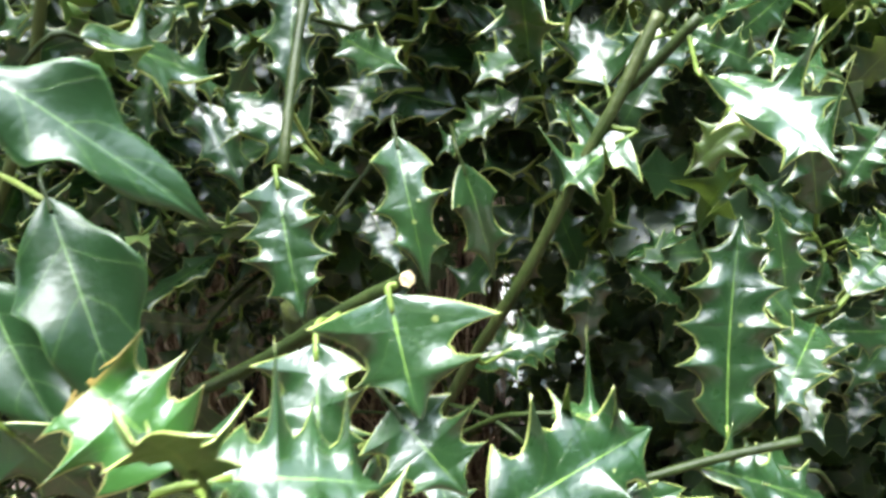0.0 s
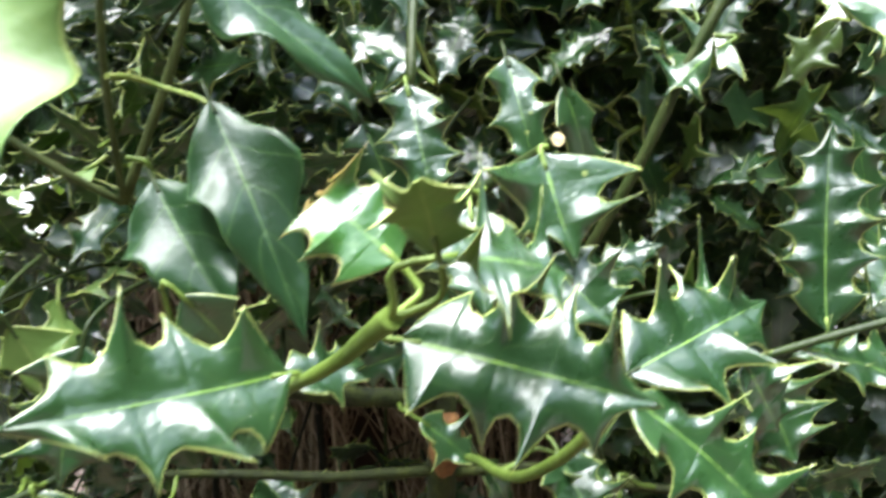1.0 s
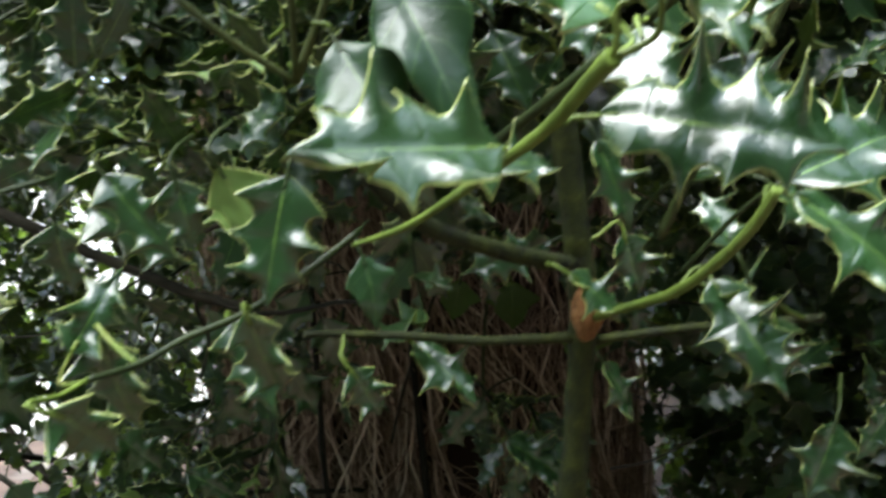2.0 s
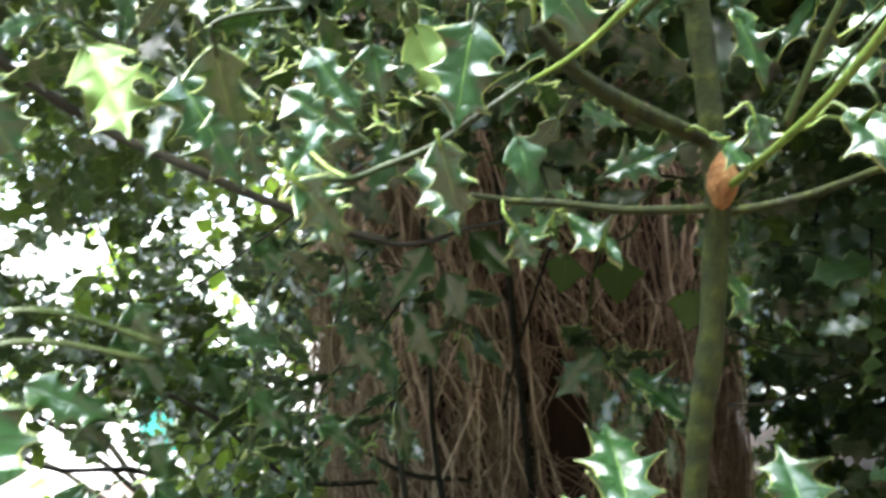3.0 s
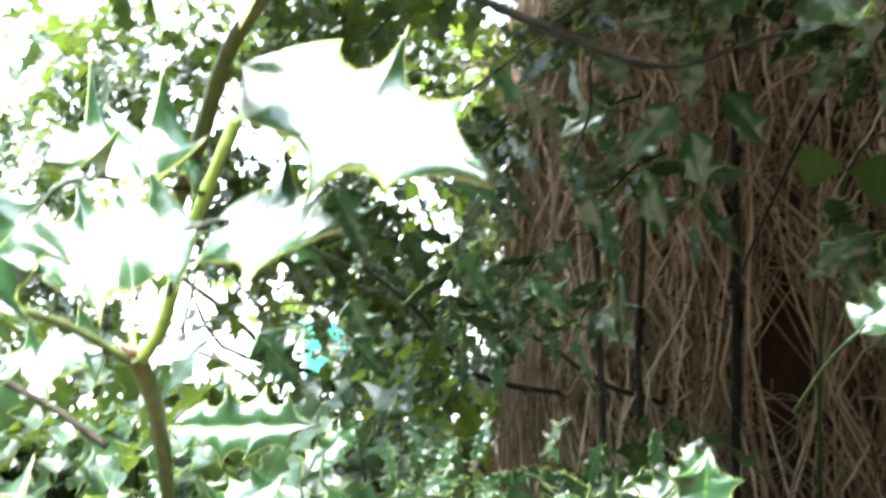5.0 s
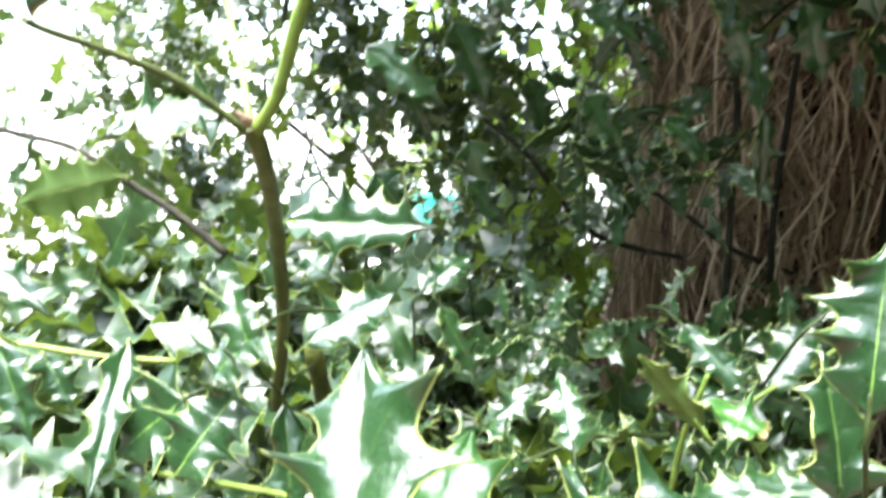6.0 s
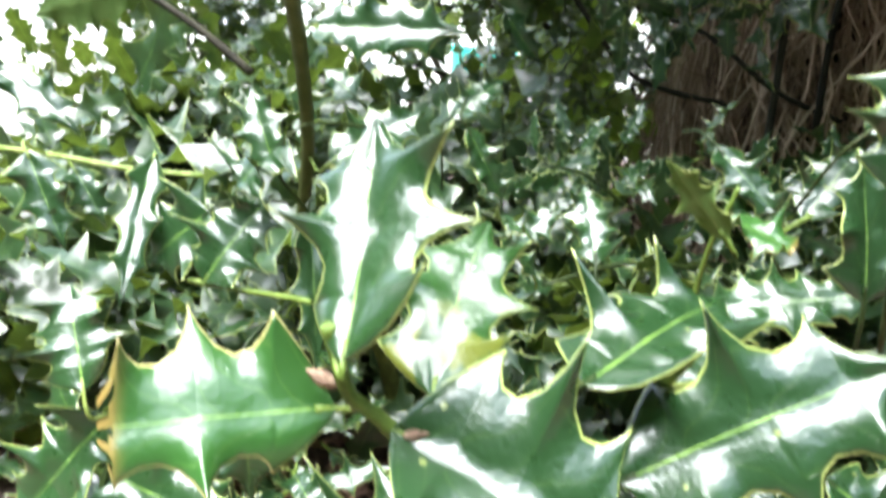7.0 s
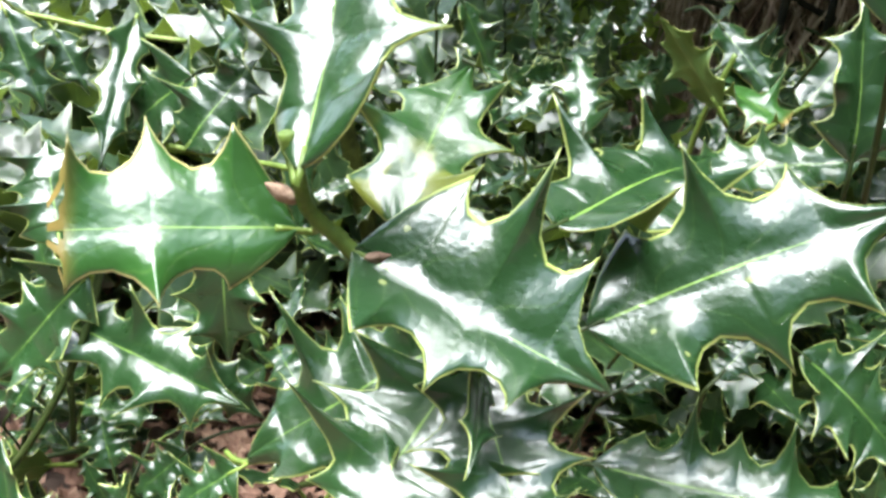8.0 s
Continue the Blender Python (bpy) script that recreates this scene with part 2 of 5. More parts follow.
# ---------------------------------------------------------------- builders
def holly_rows(length, width, pairs, wave, bend, rng, sub=5, smooth=False, halves=(1.0, 1.0), taper=0.0):
    """The two margins and the midrib of a leaf that lies along +y with its face up, as three equal lists of points.
    halves: the widths of its left and right half; taper: how much wider it is near its base."""
    sides = []
    for s in (-1, 1):
        pts = [Vector((s * 0.0015, 0, 0))]
        n = max(pairs, 2)
        if smooth:
            steps = 5 * sub
            for i in range(1, steps + 1):
                u = i / steps
                # broad angular shoulders, a drawn-out tip and a shallowly lobed margin
                e = (u / 0.36) ** 0.62 if u < 0.36 else max(0.0, (1 - u) / 0.64) ** (1.0 if s > 0 else 0.86)
                e *= 1 + 0.10 * math.cos(u * 15 - 4.6 + 0.9 * s) + 0.04 * math.cos(u * 31 + s)
                pts.append(Vector((s * width * 0.52 * e * halves[s > 0], u * length, wave * width * 0.5 * math.sin(u * 11 + s * 1.7) * e)))
        else:
            spine = []
            for i in range(n):
                u = (i + 0.75) / (n + 0.75)
                e = math.sin(math.pi * u ** 0.85) ** 0.74
                j = rng.uniform(0.9, 1.08)
                lift = ((1 if (i + (s > 0)) % 2 else -0.7) * rng.uniform(0.7, 1.4) + 0.25) * wave * width * 1.4
                spine.append(Vector((s * width * 0.5 * e * j * halves[s > 0] * (1 + taper * (0.5 - u)), (u + 0.035) * length, lift)))
            spine.append(Vector((0, length * 1.03, -0.4 * wave * width)))
            a = pts[0]
            depth = min(0.52, 0.34 + 0.9 * wave)
            stops = (0.03, 0.1, 0.25, 0.5, 0.75, 0.9, 0.97, 1.0) if sub > 2 else (0.5, 1.0)
            for i, b in enumerate(spine):
                for f in stops:
                    if i == 0:
                        c = Vector((b.x * 0.55, b.y * 0.30, 0))
                        q = a * (1 - f) ** 2 + c * 2 * f * (1 - f) + b * f * f
                    else:
                        dip = (1 - abs(2 * f - 1) ** 2.2) ** 0.75
                        q = a.lerp(b, f)
                        q = Vector((q.x * (1 - depth * dip) * (1 if i < n else 1 - 0.25 * dip), q.y - 0.012 * length * dip, q.z * (1 - dip) - 0.35 * dip * (a.z + b.z) / 2))
                    pts.append(q)
                a = b
        sides.append(pts)
    mids = [Vector((0, min((l.y + r.y) / 2, length), 0)) for l, r in zip(*sides)]
    return sides[0], mids, sides[1]


def leaf_mesh(name, mats, length, width, pairs, wave, bend, seed, sub=5, cols=(0, 0.2, 0.42, 0.66, 0.88, 1.0), thick=0.0006, smooth=False, stalk=0.012, bite=False, cup=None, halves=(1.0, 1.0), taper=0.0, twist=0.0, side=None):
    """One leaf as a closed, slightly cupped and wavy sheet with a short stalk. Materials: face, underside, stalk."""
    rng = random.Random(seed)
    left, mids, right = holly_rows(length, width, pairs, wave, bend, rng, sub, smooth, halves, taper)
    bm = bmesh.new()
    uvl = bm.loops.layers.uv.new("UVMap")
    vs = [-c for c in reversed(cols[1:])] + list(cols)
    spare = rng.uniform(0.04, 0.16)
    cup = spare if cup is None else cup
    cups = cup if isinstance(cup, tuple) else (cup, cup)
    side_bend = rng.uniform(-0.08, 0.08)
    side_bend = side_bend if side is None else side

    def shape(p, v):
        f = p.y / length
        z = p.z - bend * length * f * f * 1.6 + cups[p.x > 0] * abs(p.x) + math.tan(twist * f) * p.x
        z += 0.015 * min(1, wave / 0.1) * length * math.sin(math.pi * min(1, abs(v))) * (1 + 0.55 * math.sin(f * 2 * math.pi * (pairs + 0.3) + seed + (1.6 if v > 0 else 0)))
        z += (0.010 + 0.014 * min(1, wave / 0.12)) * length * noise.noise(Vector((p.x / length * 2.4, f * 2.4, seed * 1.7))) * min(1, f * 5)
        if smooth:
            z += 0.017 * length * v * v * math.sin(f * 17 + seed + (2.1 if v > 0 else 0)) * min(1, f * 4)
        return Vector((p.x + side_bend * length * f * f, p.y, z))

    top, low, uvs = [], [], []
    n = len(mids)
    for j in range(n):
        rt, rl, ru = [], [], []
        for v in vs:
            e = left[j] if v < 0 else right[j]
            a = abs(v)
            p = Vector((e.x * a, mids[j].y + (e.y - mids[j].y) * a ** 1.3, e.z * a ** 1.9))
            q = shape(p, v)
            rt.append(bm.verts.new(q))
            rl.append(bm.verts.new(q - Vector((0, 0, thick))))
            ru.append((0.5 + 0.5 * v, j / (n - 1)))
        top.append(rt), low.append(rl), uvs.append(ru)
    m = len(vs)

    cut = n * pairs // (pairs + 1) + 1

    def quad(vv, uu, mat):
        try:
            f = bm.faces.new(vv)
        except ValueError:
            return
        f.material_index, f.smooth = mat, True
        for lp, c in zip(f.loops, uu):
            lp[uvl].uv = c

    for j in range(n - 1):
        for i in range(m - 1):
            if bite and j > cut + round(1.4 * math.sin(i * 2.1 + seed)):
                continue
            uu = (uvs[j][i], uvs[j][i + 1], uvs[j + 1][i + 1], uvs[j + 1][i])
            quad((top[j][i], top[j][i + 1], top[j + 1][i + 1], top[j + 1][i]), uu, 0)
            quad((low[j][i], low[j + 1][i], low[j + 1][i + 1], low[j][i + 1]), (uu[0], uu[3], uu[2], uu[1]), 1)
        for i in (0, m - 1):
            if bite and j > cut - 1:
                continue
            w = ((top[j][i], top[j + 1][i], low[j + 1][i], low[j][i]))
            quad(w if i == 0 else w[::-1], ((0, 0.5),) * 4, 0)
    # stalk
    if stalk:
        rings = []
        for t in range(5):
            f = t / 4
            y, z, r = -stalk * (1 - f) + 0.006 * f, -stalk * 0.45 * (1 - f) ** 2 - thick, 0.0014 - 0.0004 * f
            rings.append([bm.verts.new((r * math.cos(a * math.pi / 3), y, z + r * math.sin(a * math.pi / 3))) for a in range(6)])
        for a, b in zip(rings, rings[1:]):
            for i in range(6):
                quad((a[i], a[(i + 1) % 6], b[(i + 1) % 6], b[i]), ((0.5, 0.2),) * 4, 2)
    me = bpy.data.meshes.new(name)
    bm.to_mesh(me)
    bm.free()
    for x in mats:
        me.materials.append(x)
    return me


def frame_of(base, tip, normal):
    """The pose of a leaf from its base, its tip and the way that its face looks."""
    y = (Vector(tip) - Vector(base)).normalized()
    z = Vector(normal)
    z = (z - y * z.dot(y)).normalized()
    x = y.cross(z)
    m = Matrix((x, y, z)).transposed().to_4x4()
    m.translation = base
    return m


def tube_mesh(name, points, r0, r1, mat, sides=8, knots=0.12, seed=0, fine=4, ends=None):
    """A twig or stem through the points, tapering from r0 to r1, with slight knots and bends; closed ends."""
    rng = random.Random(seed)
    pts = [Vector(p) for p in points]
    line = []
    for i in range(len(pts) - 1):
        p0, p1, p2, p3 = pts[max(i - 1, 0)], pts[i], pts[i + 1], pts[min(i + 2, len(pts) - 1)]
        for s in range(fine):
            t = s / fine
            line.append(0.5 * ((2 * p1) + (p2 - p0) * t + (2 * p0 - 5 * p1 + 4 * p2 - p3) * t * t + (3 * p1 - p0 - 3 * p2 + p3) * t ** 3))
    line.append(pts[-1])
    bm = bmesh.new()
    rings = []
    n = len(line)
    side = Vector((0.3, 0.2, 0.9))
    for i, p in enumerate(line):
        d = (line[min(i + 1, n - 1)] - line[max(i - 1, 0)]).normalized()
        side = (side - d * side.dot(d)).normalized()
        up = d.cross(side)
        r = r0 + (r1 - r0) * i / (n - 1)
        r *= 1 + knots * rng.uniform(-0.6, 1.0)
        rings.append([bm.verts.new(p + (side * math.cos(a * 2 * math.pi / sides) + up * math.sin(a * 2 * math.pi / sides)) * r * (1 + knots * rng.uniform(-0.5, 0.5))) for a in range(sides)])
    for a, b in zip(rings, rings[1:]):
        for i in range(sides):
            f = bm.faces.new((a[i], a[(i + 1) % sides], b[(i + 1) % sides], b[i]))
            f.smooth = True
    for ring, flip in ((rings[0], True), (rings[-1], False)):
        f = bm.faces.new(ring[::-1] if flip else ring)
        f.material_index = 1 if ends else 0
    me = bpy.data.meshes.new(name)
    bm.to_mesh(me)
    bm.free()
    me.materials.append(mat)
    if ends:
        me.materials.append(ends)
    return me


def child(name, mesh, parent, m=None, label=""):
    ob = new(name, mesh)
    ob.parent = parent
    if m is not None:
        ob.matrix_basis = parent.matrix_world.inverted() @ m if parent.parent is None else m
    return tagged(ob, label)


def thing(name, place, label, category, group="", kind=""):
    ob = new(name)
    ob.matrix_world = Matrix.Translation(place)
    ob.matrix_basis = Matrix.Translation(place)
    bpy.context.view_layer.update()
    return tagged(ob, label, category, group, kind)


# ---------------------------------------------------------------- ground and distance
GROUND = 0.12


def ground_height(x, y):
    near = 1.0 / (1.0 + 0.02 * (x * x + y * y))
    return GROUND + near * (0.03 * noise.noise(Vector((x * 1.3, y * 1.3, 0))) + 0.012 * noise.noise(Vector((x * 6, y * 6, 3))))


def build_ground():
    bm = bmesh.new()
    ring = [0.0]
    r = 0.06
    while r < 900:
        ring.append(r)
        r *= 1.13
    count = 72
    rows = []
    for r in ring:
        rows.append([bm.verts.new((-0.3 + r * math.cos(a * 2 * math.pi / count), 0.6 + r * math.sin(a * 2 * math.pi / count),
                                   ground_height(-0.3 + r * math.cos(a * 2 * math.pi / count), 0.6 + r * math.sin(a * 2 * math.pi / count)))) for a in range(count)] if r else [bm.verts.new((-0.3, 0.6, ground_height(-0.3, 0.6)))])
    for a in range(count):
        bm.faces.new((rows[0][0], rows[1][a], rows[1][(a + 1) % count]))
    for p, q in zip(rows[1:], rows[2:]):
        for a in range(count):
            bm.faces.new((p[a], q[a], q[(a + 1) % count], p[(a + 1) % count]))
    for f in bm.faces:
        f.smooth = True
    me = bpy.data.meshes.new("ground")
    bm.to_mesh(me)
    bm.free()
    me.materials.append(SOIL)
    tagged(new("ground", me), "dark leafy soil that turns to pale gravel further off", "ground", kind="structure")


build_ground()


# pale wall added far off, standing in for the white glare behind the leaves
def build_wall():
    bm = bmesh.new()
    bmesh.ops.create_cube(bm, size=1)
    for v in bm.verts:
        v.co = Vector((v.co.x * 14, v.co.y * 0.25, GROUND - 0.1 + (v.co.z + 0.5) * 1.7))
    bmesh.ops.bevel(bm, geom=bm.edges[:], offset=0.02, segments=2, affect="EDGES")
    me = bpy.data.meshes.new("garden_wall")
    bm.to_mesh(me)
    bm.free()
    me.materials.append(RENDERED)
    ob = tagged(new("garden_wall", me), "low pale wall added to give white behind the leaves", "wall", kind="structure")
    ob.matrix_basis = pose(-5.2, 6.4, 0, 0, 0, 28)


build_wall()

# ---------------------------------------------------------------- plants that carry the leaves
BUSH = {
    "A": thing("holly_tree", (-0.05, 0.55, GROUND), "glossy dark green holly tree with an orange wound on its stem", "holly"),
    "B": thing("holly_bush", (-0.6, 0.42, GROUND), "bright glossy holly bush of spiny pale-edged leaves", "holly"),
    "I": thing("ivy_vine", (-0.33, 1.05, GROUND), "climbing ivy with large plain dull green leaves", "ivy"),
    "V": thing("ivy_shoot", (-0.22, 0.98, GROUND), "thin ivy shoot with light green lobed leaves", "ivy"),
}
BRANCHES = {"A": [], "B": [], "I": [], "V": []}
SEED = [0]


def twig(bush, r0, r1, points, mat=None, ends=None):
    """A branch of a plant: one mesh, in world places."""
    SEED[0] += 1
    thick = max(r0, r1)
    mat = mat or (STEM if thick > 0.0062 else TWIG if thick > 0.0019 else SHOOT)
    me = tube_mesh("branch", points, r0, r1, mat, 10 if thick > 0.005 else 7, 0.10, SEED[0], 5, ends)
    ob = child("branch", me, BUSH[bush], Matrix())
    BRANCHES[bush].append((ob, [Vector(p) for p in points]))
    return ob


KINDS = {
    "h": ((HOLLY, UNDER, SHOOT), ""),
    "u": ((HOLLY, UNDER, SHOOT), ""),
    "d": ((DULL, UNDER, TWIG), ""),
    "e": ((WORN, UNDER, SHOOT), "holly leaf with a brown nibbled end"),
    "z": ((MINED, UNDER, SHOOT), "holly leaf with a yellow and black blotch"),
    "y": ((GOLD, UNDER, SHOOT), "yellowed holly leaf with holes"),
    "i": ((IVY, UNDER, SHOOT), ""),
    "v": ((YOUNG, UNDER, SHOOT), "light green lobed ivy leaf"),
}


def nearest(bush, p):
    best = None
    for ob, pts in BRANCHES[bush]:
        for a, b in zip(pts, pts[1:]):
            f = max(0, min(1, (p - a).dot(b - a) / (b - a).length_squared))
            q = a + (b - a) * f
            d = (p - q).length
            if best is None or d < best[0]:
                best = (d, ob, q)
    return best


def leaf(kind, bush, base, tip, normal, width, pairs, wave, bend, cup=None, **form):
    """One leaf of a plant, from its base to its tip, on the branch that lies nearest."""
    SEED[0] += 1
    base, tip = Vector(base), Vector(tip)
    length = (tip - base).length
    mats, label = KINDS[kind]
    me = leaf_mesh("leaf", mats, length, width, pairs, wave, bend, SEED[0], smooth=kind in "iv", bite=kind == "e", stalk=0, cup=cup, **form)
    d, ob, q = nearest(bush, base)
    child("leaf", me, ob, frame_of(base, tip, normal), label)
    # stalk from the branch to the blade
    y = (tip - base).normalized()
    if d < 0.035:
        mid = base - y * min(0.012, d * 0.5) - Vector((0, 0, 0.1 * d))
        st = tube_mesh("stalk", [q, (q + mid) / 2 - Vector((0, 0, 0.06 * d)), mid, base + y * 0.006], 0.0013, 0.001, SHOOT, 6, 0.08, SEED[0], 3)
        child("stalk", st, ob, Matrix())
    else:
        # a thin side twig that runs back into the plant, with the leaf's own stalk at its end
        back = (Vector((0.1 * math.sin(SEED[0]), 0.55, -0.25)) - y * 0.5).normalized()
        p1 = base - y * 0.01
        st = tube_mesh("stalk", [base + y * 0.006, base, p1, p1 + back * 0.02, p1 + back * 0.05 + Vector((0, 0, -0.006))], 0.0009, 0.0011, TWIG, 6, 0.08, SEED[0], 3)
        child("stalk", st, ob, Matrix())


twig("A", 0.0013, 0.0034, [(-0.194, 0.267, 0.911), (-0.164, 0.247, 0.918), (-0.136, 0.221, 0.930), (-0.114, 0.201, 0.941), (-0.097, 0.190, 0.951), (-0.086, 0.176, 0.960), (-0.077, 0.165, 0.967)], SHOOT)
twig("A", 0.0025, 0.0030, [(-0.026, 0.242, 1.013), (-0.032, 0.253, 1.009), (-0.045, 0.266, 1.002), (-0.064, 0.277, 0.991), (-0.088, 0.290, 0.976), (-0.132, 0.323, 0.952)], TWIG, CUTWOOD)
twig("A", 0.0028, 0.0033, [(0.077, 0.350, 1.108), (0.060, 0.350, 1.074), (0.042, 0.355, 1.042), (0.023, 0.365, 1.004), (0.005, 0.376, 0.973), (-0.016, 0.400, 0.935), (-0.038, 0.424, 0.890)])
twig("A", 0.0027, 0.0019, [(0.099, 0.366, 1.108), (0.069, 0.391, 1.078), (0.047, 0.439, 1.067), (0.009, 0.472, 1.065), (-0.003, 0.485, 1.050)])
twig("A", 0.0025, 0.0025, [(-0.085, 0.388, 1.131), (-0.087, 0.358, 1.087), (-0.088, 0.338, 1.052), (-0.093, 0.346, 1.034)])
twig("A", 0.0022, 0.0019, [(0.129, 0.324, 0.925), (0.094, 0.330, 0.915), (0.065, 0.328, 0.908), (0.049, 0.334, 0.902)])
twig("A", 0.0024, 0.0025, [(-0.017, 0.224, 0.920), (-0.026, 0.234, 0.904), (-0.040, 0.255, 0.887), (-0.053, 0.283, 0.874), (-0.069, 0.336, 0.861), (-0.089, 0.385, 0.847)], SHOOT)
twig("A", 0.0081, 0.0089, [(-0.093, 0.364, 0.984), (-0.091, 0.374, 0.922), (-0.090, 0.383, 0.876), (-0.092, 0.386, 0.840), (-0.097, 0.396, 0.801), (-0.105, 0.408, 0.745), (-0.117, 0.424, 0.687), (-0.127, 0.441, 0.622), (-0.141, 0.476, 0.514), (-0.164, 0.546, 0.303)])
twig("A", 0.0055, 0.0037, [(-0.095, 0.375, 0.882), (-0.127, 0.339, 0.895), (-0.158, 0.307, 0.911), (-0.173, 0.291, 0.924), (-0.188, 0.274, 0.944)], STEM)
twig("A", 0.0034, 0.0019, [(-0.097, 0.383, 0.838), (-0.147, 0.368, 0.842), (-0.191, 0.353, 0.851), (-0.222, 0.344, 0.856), (-0.244, 0.326, 0.861)], STEM)
twig("A", 0.0030, 0.0018, [(-0.090, 0.387, 0.834), (-0.039, 0.380, 0.839), (0.003, 0.326, 0.850), (0.022, 0.309, 0.854)], STEM)
twig("A", 0.0016, 0.0019, [(-0.301, 0.214, 0.867), (-0.290, 0.238, 0.868), (-0.277, 0.255, 0.875), (-0.251, 0.262, 0.883), (-0.222, 0.267, 0.898), (-0.195, 0.285, 0.917)], TWIG)
twig("A", 0.0052, 0.0044, [(-0.699, 0.435, 1.063), (-0.665, 0.469, 1.023), (-0.627, 0.504, 0.987), (-0.588, 0.512, 0.964), (-0.539, 0.513, 0.937), (-0.495, 0.519, 0.911), (-0.451, 0.523, 0.889), (-0.408, 0.527, 0.867), (-0.368, 0.540, 0.851)], DARKWOOD)
twig("A", 0.0027, 0.0019, [(-0.408, 0.527, 0.867), (-0.366, 0.531, 0.849), (-0.329, 0.532, 0.846), (-0.283, 0.514, 0.853), (-0.241, 0.495, 0.853)], DARKWOOD)
twig("A", 0.0026, 0.0019, [(-0.451, 0.523, 0.889), (-0.418, 0.532, 0.910), (-0.375, 0.543, 0.928), (-0.333, 0.555, 0.942)], DARKWOOD)
twig("A", 0.0037, 0.0044, [(-0.850, 0.892, 0.685), (-0.788, 0.920, 0.637), (-0.744, 0.943, 0.580), (-0.698, 0.965, 0.532), (-0.643, 0.988, 0.514), (-0.576, 1.035, 0.503)], DARKWOOD)
twig("A", 0.0030, 0.0044, [(-0.687, 0.906, 0.621), (-0.589, 0.924, 0.592), (-0.506, 0.951, 0.535), (-0.453, 1.005, 0.509), (-0.352, 1.101, 0.471)], DARKWOOD)
twig("A", 0.0044, 0.0044, [(-0.505, 0.842, 0.853), (-0.496, 0.847, 0.771), (-0.484, 0.852, 0.695), (-0.481, 0.853, 0.606), (-0.477, 0.854, 0.509), (-0.478, 0.864, 0.410)], DARKWOOD)
twig("A", 0.0037, 0.0044, [(-0.421, 0.878, 0.897), (-0.428, 0.873, 0.801), (-0.434, 0.880, 0.678), (-0.437, 0.877, 0.595), (-0.433, 0.879, 0.498)], DARKWOOD)
twig("A", 0.0019, 0.0019, [(-0.225, 0.783, 0.871), (-0.258, 0.778, 0.801), (-0.296, 0.774, 0.712), (-0.321, 0.793, 0.646)], DARKWOOD)
twig("B", 0.0022, 0.0031, [(-0.357, 0.048, 0.766), (-0.384, 0.056, 0.746), (-0.407, 0.063, 0.730), (-0.433, 0.080, 0.707), (-0.462, 0.098, 0.682)], OLIVE)
twig("B", 0.0030, 0.0033, [(-0.485, 0.161, 0.735), (-0.497, 0.159, 0.708), (-0.515, 0.160, 0.670), (-0.528, 0.162, 0.636), (-0.540, 0.161, 0.619)], SHOOT)
twig("B", 0.0047, 0.0047, [(-0.542, 0.159, 0.622), (-0.550, 0.175, 0.608), (-0.581, 0.215, 0.580), (-0.619, 0.262, 0.534), (-0.637, 0.285, 0.490), (-0.661, 0.306, 0.425)], OLIVE)
twig("B", 0.0016, 0.0022, [(-0.564, 0.065, 0.652), (-0.566, 0.075, 0.650), (-0.564, 0.099, 0.646), (-0.555, 0.129, 0.637), (-0.543, 0.158, 0.618)], OLIVE)
twig("B", 0.0015, 0.0019, [(-0.609, 0.189, 0.713), (-0.593, 0.186, 0.687), (-0.569, 0.176, 0.653), (-0.544, 0.161, 0.622)], SHOOT)
twig("B", 0.0022, 0.0034, [(-0.918, 0.202, 0.621), (-0.887, 0.233, 0.612), (-0.854, 0.264, 0.603), (-0.820, 0.284, 0.582), (-0.781, 0.306, 0.558), (-0.743, 0.327, 0.528)], DARKWOOD)
twig("B", 0.0022, 0.0028, [(-0.394, 0.054, 0.498), (-0.393, 0.058, 0.486), (-0.393, 0.063, 0.475), (-0.388, 0.070, 0.467), (-0.380, 0.077, 0.457), (-0.367, 0.092, 0.437), (-0.360, 0.107, 0.420)], SHOOT)
twig("B", 0.0025, 0.0022, [(-0.360, 0.107, 0.421), (-0.368, 0.108, 0.407), (-0.381, 0.111, 0.383), (-0.397, 0.121, 0.345)], SHOOT)
twig("B", 0.0019, 0.0019, [(-0.828, 0.174, 0.467), (-0.788, 0.194, 0.466), (-0.739, 0.219, 0.463), (-0.698, 0.247, 0.463)])
twig("B", 0.0018, 0.0018, [(-0.656, 0.203, 0.408), (-0.627, 0.221, 0.405), (-0.587, 0.220, 0.412), (-0.565, 0.222, 0.414)], SHOOT)
twig("B", 0.0022, 0.0024, [(-0.663, 0.066, 0.204), (-0.644, 0.079, 0.229), (-0.632, 0.095, 0.258), (-0.623, 0.116, 0.302), (-0.624, 0.127, 0.327), (-0.628, 0.138, 0.354)])
twig("B", 0.0013, 0.0016, [(-0.358, 0.301, 0.514), (-0.363, 0.301, 0.495), (-0.369, 0.307, 0.475), (-0.374, 0.314, 0.442)], SHOOT)
twig("B", 0.0016, 0.0018, [(-0.319, 0.498, 0.504), (-0.339, 0.475, 0.484), (-0.358, 0.455, 0.470), (-0.380, 0.453, 0.443)])
twig("B", 0.0016, 0.0018, [(-0.525, 0.144, 0.279), (-0.510, 0.143, 0.281), (-0.490, 0.159, 0.287), (-0.472, 0.177, 0.272)])
twig("A", 0.0012, 0.0009, [(-0.048, 0.662, 0.816), (-0.017, 0.671, 0.811), (0.021, 0.694, 0.801), (0.068, 0.730, 0.788)], DARKWOOD)
